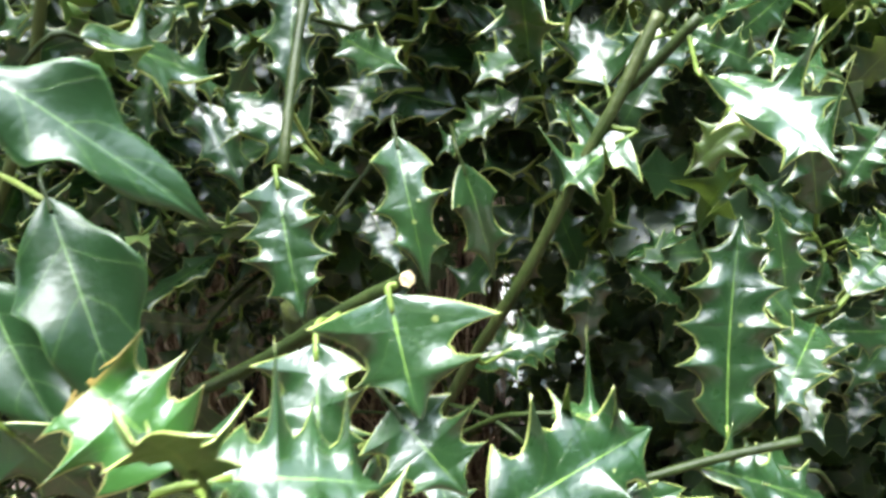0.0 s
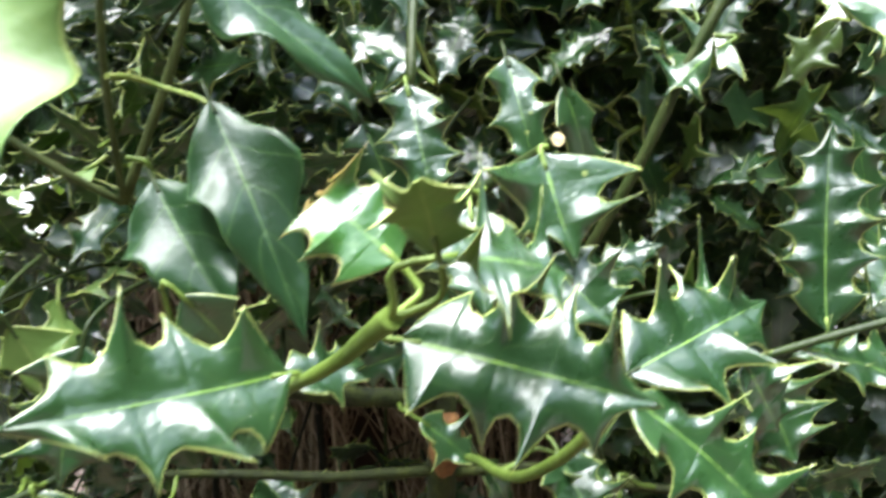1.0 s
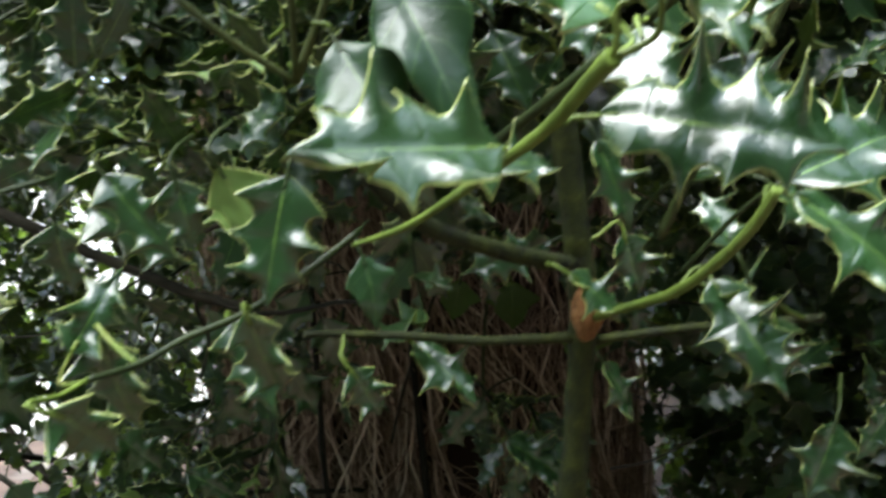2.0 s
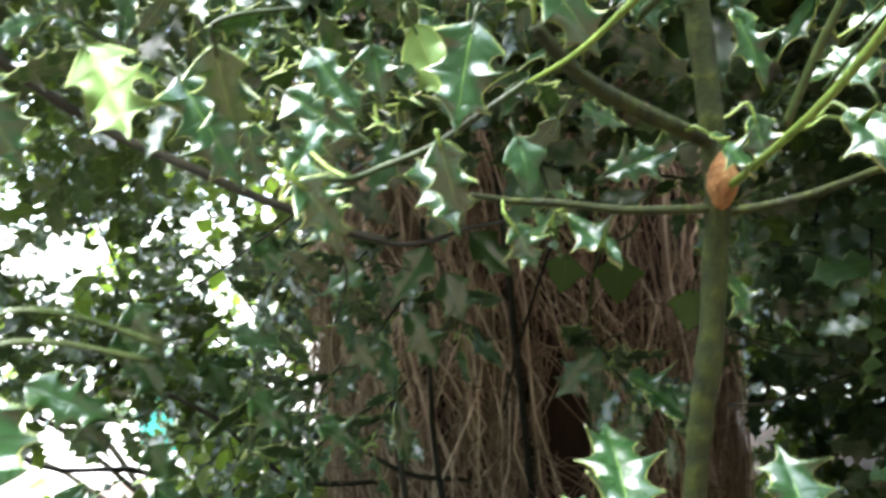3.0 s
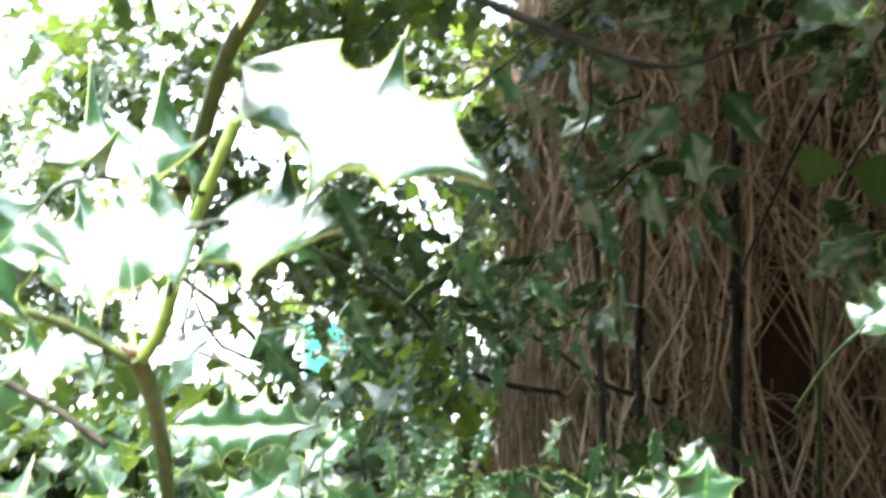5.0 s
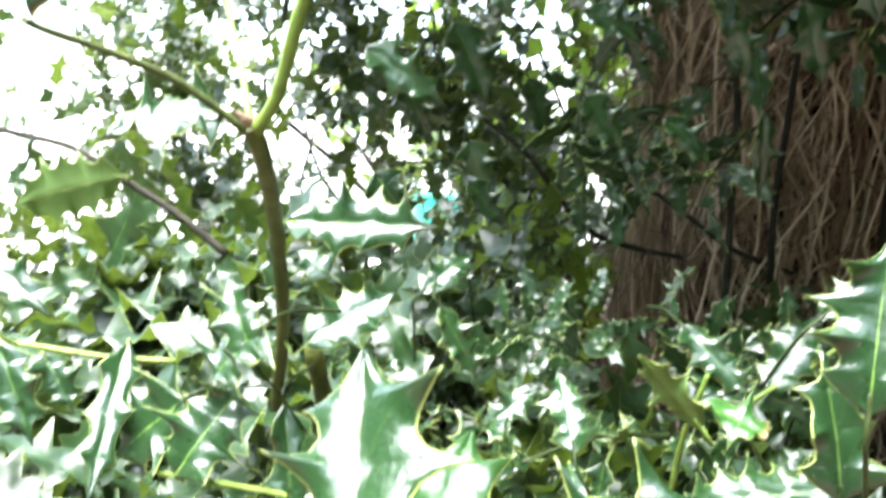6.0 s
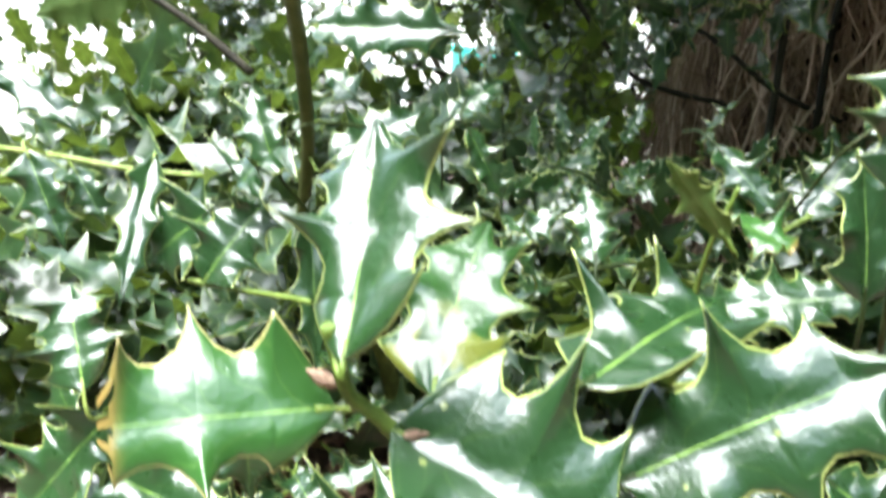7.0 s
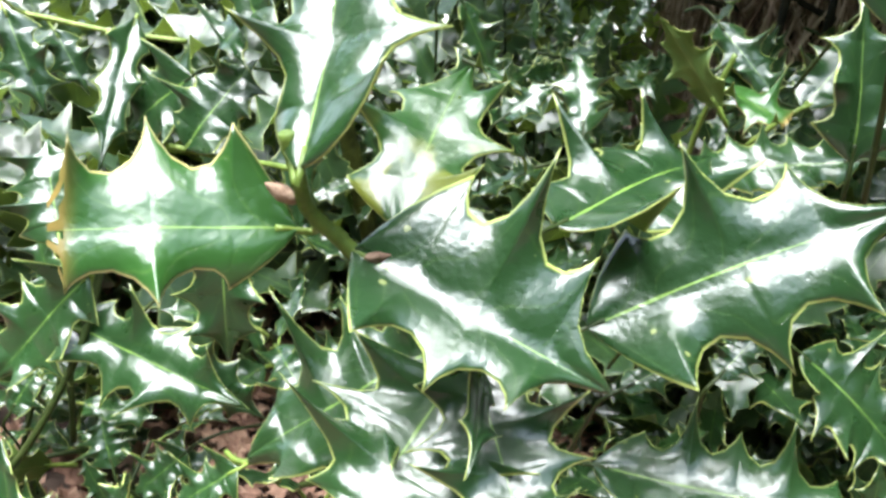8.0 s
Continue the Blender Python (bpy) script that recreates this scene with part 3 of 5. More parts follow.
twig("A", 0.0013, 0.0009, [(-0.075, 0.632, 0.664), (-0.037, 0.665, 0.658), (0.010, 0.700, 0.664), (0.059, 0.736, 0.669)], DARKWOOD)
twig("A", 0.0010, 0.0007, [(-0.058, 0.665, 0.729), (-0.019, 0.689, 0.704), (0.028, 0.725, 0.691)], DARKWOOD)
twig("A", 0.0019, 0.0012, [(-0.411, 0.536, 0.871), (-0.418, 0.546, 0.851), (-0.426, 0.577, 0.820), (-0.457, 0.613, 0.777)], DARKWOOD)
twig("A", 0.0013, 0.0009, [(-0.455, 0.532, 0.886), (-0.521, 0.566, 0.863), (-0.599, 0.597, 0.835), (-0.682, 0.624, 0.830)], DARKWOOD)

twig("I", 0.0022, 0.0027, [(-0.160, 0.300, 1.16), (-0.19, 0.32, 1.08), (-0.236, 0.336, 1.0)], OLIVE)
twig("I", 0.003, 0.006, [(-0.160, 0.300, 1.16), (-0.17, 0.36, 1.30), (-0.22, 0.6, 1.42), (-0.28, 0.85, 1.40), (-0.33, 1.0, 1.2), (-0.33, 1.0, 0.7), (-0.33, 1.0, 0.13)], DARKWOOD)
twig("I", 0.002, 0.0022, [(-0.236, 0.336, 1.0), (-0.27, 0.31, 1.03), (-0.31, 0.28, 1.08), (-0.35, 0.25, 1.16)], OLIVE)
twig("I", 0.0019, 0.002, [(-0.236, 0.336, 1.0), (-0.22, 0.30, 1.06), (-0.20, 0.27, 1.12), (-0.17, 0.22, 1.2)], OLIVE)
twig("V", 0.0022, 0.0026, [(-0.10, 0.76, 0.95), (-0.14, 0.80, 0.85), (-0.20, 0.88, 0.8), (-0.23, 0.93, 0.55), (-0.22, 0.97, 0.13)], TWIG)
twig("B", 0.007, 0.009, [(-0.655, 0.335, 0.47), (-0.655, 0.37, 0.38), (-0.63, 0.40, 0.25), (-0.60, 0.42, 0.12)], STEM)

leaf("h", "A", (-0.117, 0.197, 0.945), (-0.167, 0.138, 0.948), (0.263, -0.770, 0.468), 0.060, 4, 0.13, 0.08)
leaf("e", "A", (-0.076, 0.174, 0.981), (-0.101, 0.174, 1.007), (0.141, -0.776, 0.601), 0.046, 3, 0.12, 0.10)
leaf("h", "A", (-0.064, 0.160, 0.983), (-0.026, 0.169, 0.982), (0.104, -0.506, 0.830), 0.053, 4, 0.20, 0.20)
leaf("u", "A", (-0.063, 0.156, 0.985), (-0.064, 0.136, 1.007), (-0.07, 0.98, 0.19), 0.032, 3, 0.16, 0.10)
leaf("h", "A", (-0.032, 0.242, 1.008), (-0.025, 0.226, 0.973), (0.16, -0.94, 0.31), 0.058, 2, 0.16, 0.08, halves=(1.1, 0.85), taper=0.9)
leaf("h", "A", (-0.059, 0.253, 0.990), (-0.056, 0.227, 0.956), (-0.04, -0.98, 0.17), 0.044, 3, 0.14, 0.10)
leaf("h", "A", (-0.033, 0.242, 0.971), (-0.012, 0.227, 0.948), (0.07, -0.86, 0.51), 0.042, 3, 0.12, 0.10)
leaf("h", "A", (-0.080, 0.202, 0.953), (-0.008, 0.178, 0.937), (0.10, -0.94, 0.32), 0.062, 4, 0.18, 0.10)
leaf("h", "A", (-0.003, 0.261, 0.922), (0.063, 0.299, 0.943), (0.11, -0.87, 0.49), 0.064, 4, 0.12, 0.05)
leaf("h", "A", (0.061, 0.326, 0.907), (0.076, 0.303, 0.869), (0.01, -0.87, 0.50), 0.062, 4, 0.12, 0.10)
leaf("h", "A", (-0.030, 0.300, 0.877), (-0.006, 0.268, 0.832), (0.19, -0.91, 0.38), 0.046, 4, 0.13, 0.10)
leaf("h", "A", (-0.004, 0.251, 0.916), (0.057, 0.243, 0.867), (-0.05, -0.74, 0.67), 0.051, 4, 0.20, 0.10)
leaf("h", "A", (0.049, 0.292, 0.916), (0.068, 0.297, 0.883), (0.14, -0.86, 0.49), 0.050, 4, 0.15, 0.10)
leaf("h", "A", (-0.017, 0.309, 0.891), (-0.027, 0.319, 0.920), (0.24, -0.85, 0.48), 0.030, 3, 0.15, 0.10)
leaf("h", "A", (-0.122, 0.211, 0.939), (-0.098, 0.232, 0.942), (0.35, -0.74, 0.57), 0.030, 3, 0.15, 0.10)
leaf("i", "I", (-0.170, 0.293, 1.041), (-0.125, 0.254, 0.951), (0.39, -0.91, 0.13), 0.046, 0, 0.30, 0.15, 0.15)
leaf("i", "I", (-0.199, 0.293, 1.009), (-0.165, 0.265, 0.950), (0.15, -0.97, 0.19), 0.050, 0, 0.30, 0.12, 0.15)
# their arching stalks
twig("I", 0.0014, 0.0012, [(-0.209, 0.281, 1.054), (-0.206, 0.296, 1.055), (-0.197, 0.307, 1.051), (-0.177, 0.295, 1.044), (-0.170, 0.294, 1.039)])
twig("I", 0.0014, 0.0012, [(-0.210, 0.292, 1.020), (-0.202, 0.293, 1.018), (-0.201, 0.296, 1.012), (-0.199, 0.294, 1.007)])
leaf("i", "I", (-0.154, 0.114, 1.059), (-0.127, 0.091, 0.996), (0.04, 0.91, -0.40), 0.046, 0, 0.35, 0.10, 0.10)
leaf("h", "A", (0.109, 0.360, 0.913), (0.112, 0.375, 1.015), (-0.240, -0.908, 0.303), 0.056, 5, 0.12, 0.05)
leaf("h", "A", (0.103, 0.353, 1.080), (0.133, 0.297, 1.053), (-0.122, -0.653, 0.712), 0.060, 4, 0.20, 0.10)
leaf("h", "A", (0.062, 0.348, 1.056), (0.031, 0.344, 1.037), (0.08, -0.43, 0.90), 0.053, 3, 0.22, 0.10)
leaf("h", "A", (-0.089, 0.328, 1.045), (-0.078, 0.302, 0.992), (0.052, -0.893, 0.448), 0.042, 4, 0.12, 0.10)
leaf("h", "A", (-0.042, 0.372, 1.060), (-0.030, 0.337, 1.005), (0.07, -0.92, 0.39), 0.036, 3, 0.15, 0.25)
leaf("h", "A", (-0.012, 0.398, 1.046), (0.007, 0.397, 0.985), (0.26, -0.89, 0.37), 0.033, 2, 0.10, 0.20)
leaf("h", "A", (-0.017, 0.477, 1.080), (-0.093, 0.485, 1.104), (0.08, -0.81, 0.58), 0.060, 5, 0.10, 0.05)
leaf("i", "I", (-0.152, 0.227, 1.084), (-0.086, 0.246, 1.038), (0.539, -0.679, 0.499), 0.036, 0, 0.35, 0.10, 0.15)
leaf("h", "A", (-0.133, 0.260, 1.095), (-0.100, 0.317, 1.091), (0.700, -0.364, 0.614), 0.043, 4, 0.20, 0.10)
leaf("h", "A", (-0.091, 0.398, 1.140), (-0.097, 0.372, 1.083), (0.038, -0.908, 0.416), 0.034, 3, 0.10, 0.10)
leaf("h", "A", (-0.089, 0.380, 1.060), (-0.129, 0.385, 1.088), (0.300, -0.769, 0.565), 0.058, 4, 0.20, 0.10)
leaf("h", "A", (-0.153, 0.419, 1.084), (-0.124, 0.401, 1.042), (0.153, -0.864, 0.479), 0.036, 3, 0.15, 0.10)
leaf("h", "A", (-0.033, 0.515, 1.164), (-0.034, 0.508, 1.102), (0.07, -0.92, 0.39), 0.045, 4, 0.10, 0.10)
leaf("h", "A", (0.035, 0.456, 1.135), (-0.005, 0.449, 1.099), (0.08, -0.81, 0.58), 0.053, 4, 0.15, 0.10)
leaf("h", "A", (0.029, 0.459, 1.075), (-0.009, 0.458, 1.089), (0.08, -0.73, 0.68), 0.047, 4, 0.15, 0.10)
leaf("h", "A", (0.065, 0.422, 1.084), (0.056, 0.446, 1.129), (-0.013, -0.887, 0.461), 0.051, 3, 0.22, 0.10)
leaf("h", "A", (0.168, 0.398, 1.083), (0.138, 0.398, 1.099), (0.07, -0.30, 0.95), 0.064, 3, 0.22, 0.10)
leaf("y", "A", (0.131, 0.394, 1.066), (0.100, 0.389, 1.038), (0.06, -0.98, 0.21), 0.032, 3, 0.20, 0.10)
leaf("h", "A", (0.089, 0.333, 0.910), (0.164, 0.346, 0.889), (0.08, -0.68, 0.73), 0.036, 5, 0.15, 0.10)
leaf("h", "A", (0.023, 0.308, 0.945), (0.055, 0.305, 0.946), (0.07, -0.30, 0.95), 0.050, 3, 0.25, 0.10)
leaf("h", "A", (0.005, 0.403, 0.946), (0.039, 0.406, 0.959), (0.08, -0.81, 0.58), 0.030, 3, 0.20, 0.10)
leaf("h", "A", (0.182, 0.451, 0.936), (0.151, 0.454, 0.980), (0.07, -0.81, 0.59), 0.035, 3, 0.20, 0.10)
leaf("h", "A", (-0.134, 0.455, 1.038), (-0.113, 0.439, 0.982), (0.07, -0.91, 0.40), 0.050, 3, 0.12, 0.10)
leaf("h", "A", (-0.194, 0.476, 1.077), (-0.149, 0.475, 1.048), (0.07, -0.81, 0.59), 0.052, 3, 0.15, 0.10)
leaf("h", "A", (-0.014, 0.458, 0.927), (0.044, 0.463, 0.941), (0.07, -0.77, 0.63), 0.048, 4, 0.20, 0.10)
leaf("h", "A", (0.204, 0.416, 1.054), (0.185, 0.411, 1.026), (-0.12, -0.80, 0.59), 0.035, 3, 0.20, 0.10)
leaf("h", "A", (0.014, 0.348, 0.916), (0.034, 0.346, 0.897), (0.07, -0.81, 0.59), 0.035, 3, 0.20, 0.10)
leaf("h", "A", (0.136, 0.353, 0.900), (0.092, 0.351, 0.906), (0.07, -0.61, 0.79), 0.033, 4, 0.20, 0.10)
leaf("h", "A", (-0.297, 0.184, 0.862), (-0.282, 0.206, 0.837), (0.30, -0.94, 0.13), 0.034, 3, 0.20, 0.10)
leaf("h", "A", (-0.261, 0.275, 0.878), (-0.239, 0.259, 0.837), (0.30, -0.94, 0.13), 0.036, 3, 0.20, 0.10)
leaf("i", "A", (-0.215, 0.358, 0.899), (-0.202, 0.350, 0.859), (0.47, -0.78, 0.41), 0.029, 0, 0.10, 0.20)
leaf("h", "A", (-0.219, 0.327, 0.839), (-0.206, 0.333, 0.810), (0.30, -0.94, 0.13), 0.033, 3, 0.25, 0.10)
leaf("h", "A", (-0.190, 0.365, 0.844), (-0.154, 0.350, 0.814), (0.22, -0.54, 0.81), 0.047, 3, 0.25, 0.10)
leaf("h", "A", (-0.364, 0.201, 0.927), (-0.337, 0.208, 0.870), (0.30, -0.94, 0.13), 0.044, 4, 0.20, 0.10)
leaf("h", "A", (-0.530, 0.242, 0.972), (-0.519, 0.255, 0.905), (0.30, -0.94, 0.13), 0.053, 4, 0.15, 0.10)
leaf("u", "A", (-0.400, 0.178, 0.943), (-0.372, 0.180, 0.893), (-0.27, 0.93, 0.26), 0.048, 3, 0.15, 0.10)
leaf("h", "A", (-0.324, 0.238, 0.875), (-0.302, 0.242, 0.907), (0.49, -0.87, 0.02), 0.034, 3, 0.30, 0.30)
leaf("h", "A", (-0.325, 0.284, 0.957), (-0.297, 0.285, 0.912), (0.30, -0.94, 0.13), 0.035, 3, 0.20, 0.10)
leaf("h", "A", (-0.283, 0.276, 0.950), (-0.279, 0.280, 0.916), (0.30, -0.89, 0.34), 0.031, 3, 0.15, 0.10)
leaf("h", "A", (-0.218, 0.255, 0.945), (-0.234, 0.243, 0.890), (0.30, -0.89, 0.34), 0.051, 3, 0.15, 0.10)
leaf("h", "A", (-0.168, 0.344, 0.635), (-0.173, 0.416, 0.705), (0.21, -0.96, 0.18), 0.062, 4, 0.12, 0.10)
leaf("h", "A", (-0.060, 0.378, 0.623), (-0.064, 0.404, 0.680), (0.30, -0.93, 0.22), 0.060, 3, 0.15, 0.10)
leaf("h", "A", (-0.108, 0.460, 0.891), (-0.166, 0.443, 0.876), (0.30, -0.95, 0.08), 0.043, 4, 0.20, 0.10)
leaf("h", "A", (-0.077, 0.518, 0.790), (-0.050, 0.530, 0.741), (0.60, -0.76, 0.25), 0.039, 3, 0.20, 0.10)
leaf("h", "A", (-0.063, 0.390, 0.896), (-0.055, 0.394, 0.859), (0.30, -0.94, 0.13), 0.039, 3, 0.20, 0.10)
leaf("h", "A", (-0.220, 0.338, 0.639), (-0.195, 0.344, 0.665), (0.27, -0.75, 0.60), 0.039, 3, 0.25, 0.10)
leaf("h", "A", (-0.243, 0.251, 0.885), (-0.239, 0.266, 0.836), (0.13, -0.98, -0.17), 0.032, 3, 0.20, 0.10)
leaf("h", "A", (-0.315, 0.247, 0.879), (-0.311, 0.257, 0.829), (0.13, -0.98, -0.17), 0.038, 3, 0.18, 0.10)
leaf("h", "A", (-0.328, 0.176, 0.930), (-0.339, 0.203, 0.891), (0.31, -0.92, -0.23), 0.038, 3, 0.20, 0.10)
leaf("h", "A", (-0.004, 0.295, 0.858), (-0.005, 0.284, 0.833), (0.18, -0.72, 0.67), 0.035, 3, 0.25, 0.10)
leaf("h", "A", (-0.029, 0.307, 0.873), (-0.004, 0.305, 0.857), (0.18, -0.61, 0.77), 0.050, 3, 0.25, 0.10)
leaf("h", "A", (-0.096, 0.342, 0.881), (-0.068, 0.346, 0.855), (0.18, -0.61, 0.77), 0.038, 3, 0.20, 0.10)
leaf("h", "A", (-0.077, 0.327, 0.950), (-0.059, 0.328, 0.904), (0.18, -0.89, 0.43), 0.032, 3, 0.25, 0.10)
leaf("h", "A", (-0.177, 0.261, 0.962), (-0.151, 0.274, 0.923), (0.13, -0.98, -0.17), 0.034, 2, 0.10, 0.10)
leaf("h", "A", (0.036, 0.350, 0.788), (0.020, 0.336, 0.753), (0.18, -0.93, 0.31), 0.043, 3, 0.15, 0.10)
leaf("u", "A", (-0.254, 0.264, 0.953), (-0.239, 0.280, 0.908), (-0.02, 0.97, 0.25), 0.038, 2, 0.10, 0.10)
leaf("h", "A", (-0.361, 0.323, 0.944), (-0.309, 0.320, 0.905), (0.13, -0.98, -0.17), 0.040, 3, 0.20, 0.10)
leaf("h", "A", (-0.400, 0.347, 0.935), (-0.407, 0.355, 0.889), (0.12, -0.97, -0.22), 0.042, 3, 0.20, 0.10)
leaf("d", "A", (-0.665, 0.568, 0.820), (-0.646, 0.581, 0.757), (0.33, -0.89, 0.31), 0.056, 3, 0.20, 0.10)
leaf("d", "A", (-0.597, 0.650, 0.776), (-0.543, 0.671, 0.754), (0.32, -0.86, 0.40), 0.050, 3, 0.20, 0.10)
leaf("d", "A", (-0.422, 0.621, 0.831), (-0.469, 0.606, 0.812), (0.32, -0.86, 0.40), 0.040, 2, 0.15, 0.10)
leaf("d", "A", (-0.518, 0.561, 0.873), (-0.485, 0.577, 0.831), (0.32, -0.86, 0.40), 0.037, 2, 0.15, 0.10)
leaf("d", "I", (-0.363, 0.672, 0.848), (-0.411, 0.662, 0.785), (0.33, -0.89, 0.31), 0.050, 2, 0.10, 0.10)
leaf("d", "I", (-0.319, 0.687, 0.858), (-0.276, 0.708, 0.804), (0.33, -0.89, 0.31), 0.056, 2, 0.10, 0.10)
leaf("d", "I", (-0.349, 0.670, 0.818), (-0.330, 0.683, 0.757), (0.33, -0.89, 0.31), 0.055, 2, 0.10, 0.10)
leaf("h", "A", (-0.421, 0.680, 0.680), (-0.414, 0.690, 0.602), (0.61, -0.77, 0.20), 0.041, 3, 0.20, 0.10)
leaf("h", "A", (-0.504, 0.651, 0.671), (-0.459, 0.671, 0.632), (0.32, -0.86, 0.40), 0.045, 3, 0.20, 0.10)
leaf("d", "A", (-0.450, 0.640, 0.762), (-0.431, 0.652, 0.712), (0.33, -0.89, 0.31), 0.044, 3, 0.20, 0.10)
leaf("d", "A", (-0.396, 0.678, 0.779), (-0.372, 0.694, 0.709), (0.33, -0.89, 0.31), 0.058, 3, 0.20, 0.10)
leaf("d", "A", (-0.194, 0.692, 0.721), (-0.241, 0.681, 0.671), (0.33, -0.89, 0.31), 0.052, 3, 0.20, 0.10)
leaf("h", "A", (-0.166, 0.597, 0.705), (-0.103, 0.625, 0.657), (0.31, -0.80, 0.52), 0.056, 4, 0.20, 0.10)
leaf("v", "V", (-0.227, 0.840, 0.826), (-0.243, 0.840, 0.778), (0.34, -0.94, 0.10), 0.054, 0, 0.05, 0.05)
leaf("v", "V", (-0.168, 0.862, 0.817), (-0.172, 0.867, 0.755), (0.34, -0.94, 0.10), 0.063, 0, 0.05, 0.05)
leaf("v", "V", (-0.085, 0.790, 0.770), (-0.094, 0.792, 0.720), (0.34, -0.94, 0.10), 0.058, 0, 0.05, 0.05)
leaf("d", "A", (-0.850, 0.617, 0.740), (-0.763, 0.654, 0.682), (0.32, -0.86, 0.40), 0.077, 3, 0.20, 0.10)
leaf("d", "A", (-0.612, 0.706, 0.696), (-0.570, 0.726, 0.646), (0.32, -0.86, 0.40), 0.063, 3, 0.20, 0.10)
leaf("d", "A", (-0.761, 0.712, 0.642), (-0.738, 0.727, 0.583), (0.32, -0.86, 0.40), 0.065, 3, 0.20, 0.10)
leaf("h", "A", (-0.874, 0.677, 0.596), (-0.823, 0.701, 0.536), (0.32, -0.86, 0.40), 0.080, 3, 0.20, 0.10)
leaf("d", "A", (-0.806, 0.732, 0.788), (-0.757, 0.758, 0.697), (0.42, -0.81, 0.41), 0.090, 3, 0.20, 0.10)
leaf("d", "A", (-0.767, 0.868, 0.738), (-0.734, 0.885, 0.660), (0.42, -0.81, 0.41), 0.066, 3, 0.20, 0.10)
leaf("d", "A", (-0.647, 0.821, 0.900), (-0.593, 0.851, 0.845), (0.42, -0.81, 0.41), 0.070, 3, 0.20, 0.10)
leaf("u", "B", (-0.374, 0.074, 0.801), (-0.411, 0.055, 0.792), (-0.292, 0.955, -0.055), 0.036, 3, 0.12, 0.05, 0.05)
leaf("h", "A", (-0.497, 0.765, 0.714), (-0.523, 0.750, 0.674), (0.42, -0.81, 0.41), 0.045, 3, 0.20, 0.10)
leaf("h", "A", (-0.824, 0.664, 0.708), (-0.795, 0.679, 0.634), (0.42, -0.81, 0.41), 0.055, 3, 0.20, 0.10)
leaf("h", "A", (-0.751, 0.703, 0.595), (-0.712, 0.725, 0.542), (0.40, -0.77, 0.49), 0.057, 3, 0.20, 0.10)
leaf("h", "B", (-0.373, 0.085, 0.814), (-0.426, 0.056, 0.815), (0.328, -0.873, 0.361), 0.020, 4, 0.10, 0.05, 0.05)
leaf("h", "B", (-0.359, 0.050, 0.757), (-0.359, 0.057, 0.791), (0.376, -0.820, 0.432), 0.052, 3, 0.08, 0.01, 0.03)
leaf("h", "B", (-0.385, 0.055, 0.753), (-0.421, 0.035, 0.746), (0.43, -0.65, 0.63), 0.080, 3, 0.10, 0.05, 0.05)
leaf("h", "B", (-0.441, 0.088, 0.704), (-0.455, 0.040, 0.701), (0.30, -0.72, 0.63), 0.068, 4, 0.15, 0.10)
leaf("h", "B", (-0.413, 0.058, 0.674), (-0.448, 0.024, 0.662), (0.355, -0.711, 0.606), 0.060, 4, 0.09, 0.03, 0.04)
leaf("h", "B", (-0.411, 0.063, 0.675), (-0.370, 0.067, 0.676), (0.355, -0.711, 0.606), 0.056, 3, 0.10, 0.03, 0.04)
leaf("h", "B", (-0.448, 0.032, 0.679), (-0.462, 0.006, 0.644), (0.44, -0.66, 0.61), 0.055, 4, 0.15, 0.10)
leaf("h", "B", (-0.552, 0.151, 0.626), (-0.573, 0.105, 0.621), (0.30, -0.63, 0.71), 0.053, 4, 0.18, 0.10)
leaf("h", "B", (-0.593, 0.239, 0.570), (-0.507, 0.262, 0.574), (0.41, -0.79, 0.45), 0.054, 4, 0.12, 0.05)
leaf("h", "B", (-0.280, 0.186, 0.539), (-0.282, 0.195, 0.596), (0.15, -0.85, 0.51), 0.050, 4, 0.16, 0.10)
leaf("u", "B", (-0.809, 0.277, 0.584), (-0.844, 0.212, 0.565), (-0.59, 0.79, 0.15), 0.062, 5, 0.06, 0.05)
leaf("h", "B", (-0.386, 0.052, 0.491), (-0.413, 0.097, 0.550), (0.156, -0.716, 0.679), 0.072, 3, 0.12, 0.02, (0.0, 0.25), halves=(0.75, 1.05), taper=-0.6)
leaf("z", "B", (-0.389, 0.099, 0.463), (-0.417, 0.156, 0.514), (0.37, -0.77, 0.52), 0.062, 3, 0.14, 0.10)
leaf("h", "B", (-0.383, 0.072, 0.464), (-0.309, 0.089, 0.445), (0.59, -0.70, 0.40), 0.088, 3, 0.10, 0.05, (0.0, 0.8), halves=(1.05, 0.5), taper=0.3)
leaf("h", "B", (-0.338, 0.143, 0.433), (-0.266, 0.188, 0.495), (0.299, -0.735, 0.576), 0.080, 3, 0.13, 0.05, 0.05)
leaf("h", "B", (-0.354, 0.137, 0.466), (-0.337, 0.225, 0.489), (0.05, -0.68, 0.73), 0.082, 4, 0.14, 0.06)
leaf("h", "B", (-0.290, 0.268, 0.485), (-0.344, 0.225, 0.473), (0.30, -0.56, 0.77), 0.040, 5, 0.10, 0.05)
leaf("h", "B", (-0.288, 0.233, 0.491), (-0.294, 0.236, 0.546), (0.50, -0.48, 0.72), 0.045, 3, 0.15, 0.10)
leaf("u", "B", (-0.355, 0.285, 0.491), (-0.384, 0.264, 0.528), (-0.54, 0.61, 0.58), 0.026, 3, 0.25, 0.10)
leaf("e", "B", (-0.362, 0.309, 0.496), (-0.321, 0.307, 0.489), (0.23, -0.47, 0.85), 0.039, 3, 0.20, 0.10)
leaf("h", "B", (-0.364, 0.378, 0.480), (-0.388, 0.389, 0.509), (0.30, -0.56, 0.77), 0.041, 4, 0.20, 0.10)
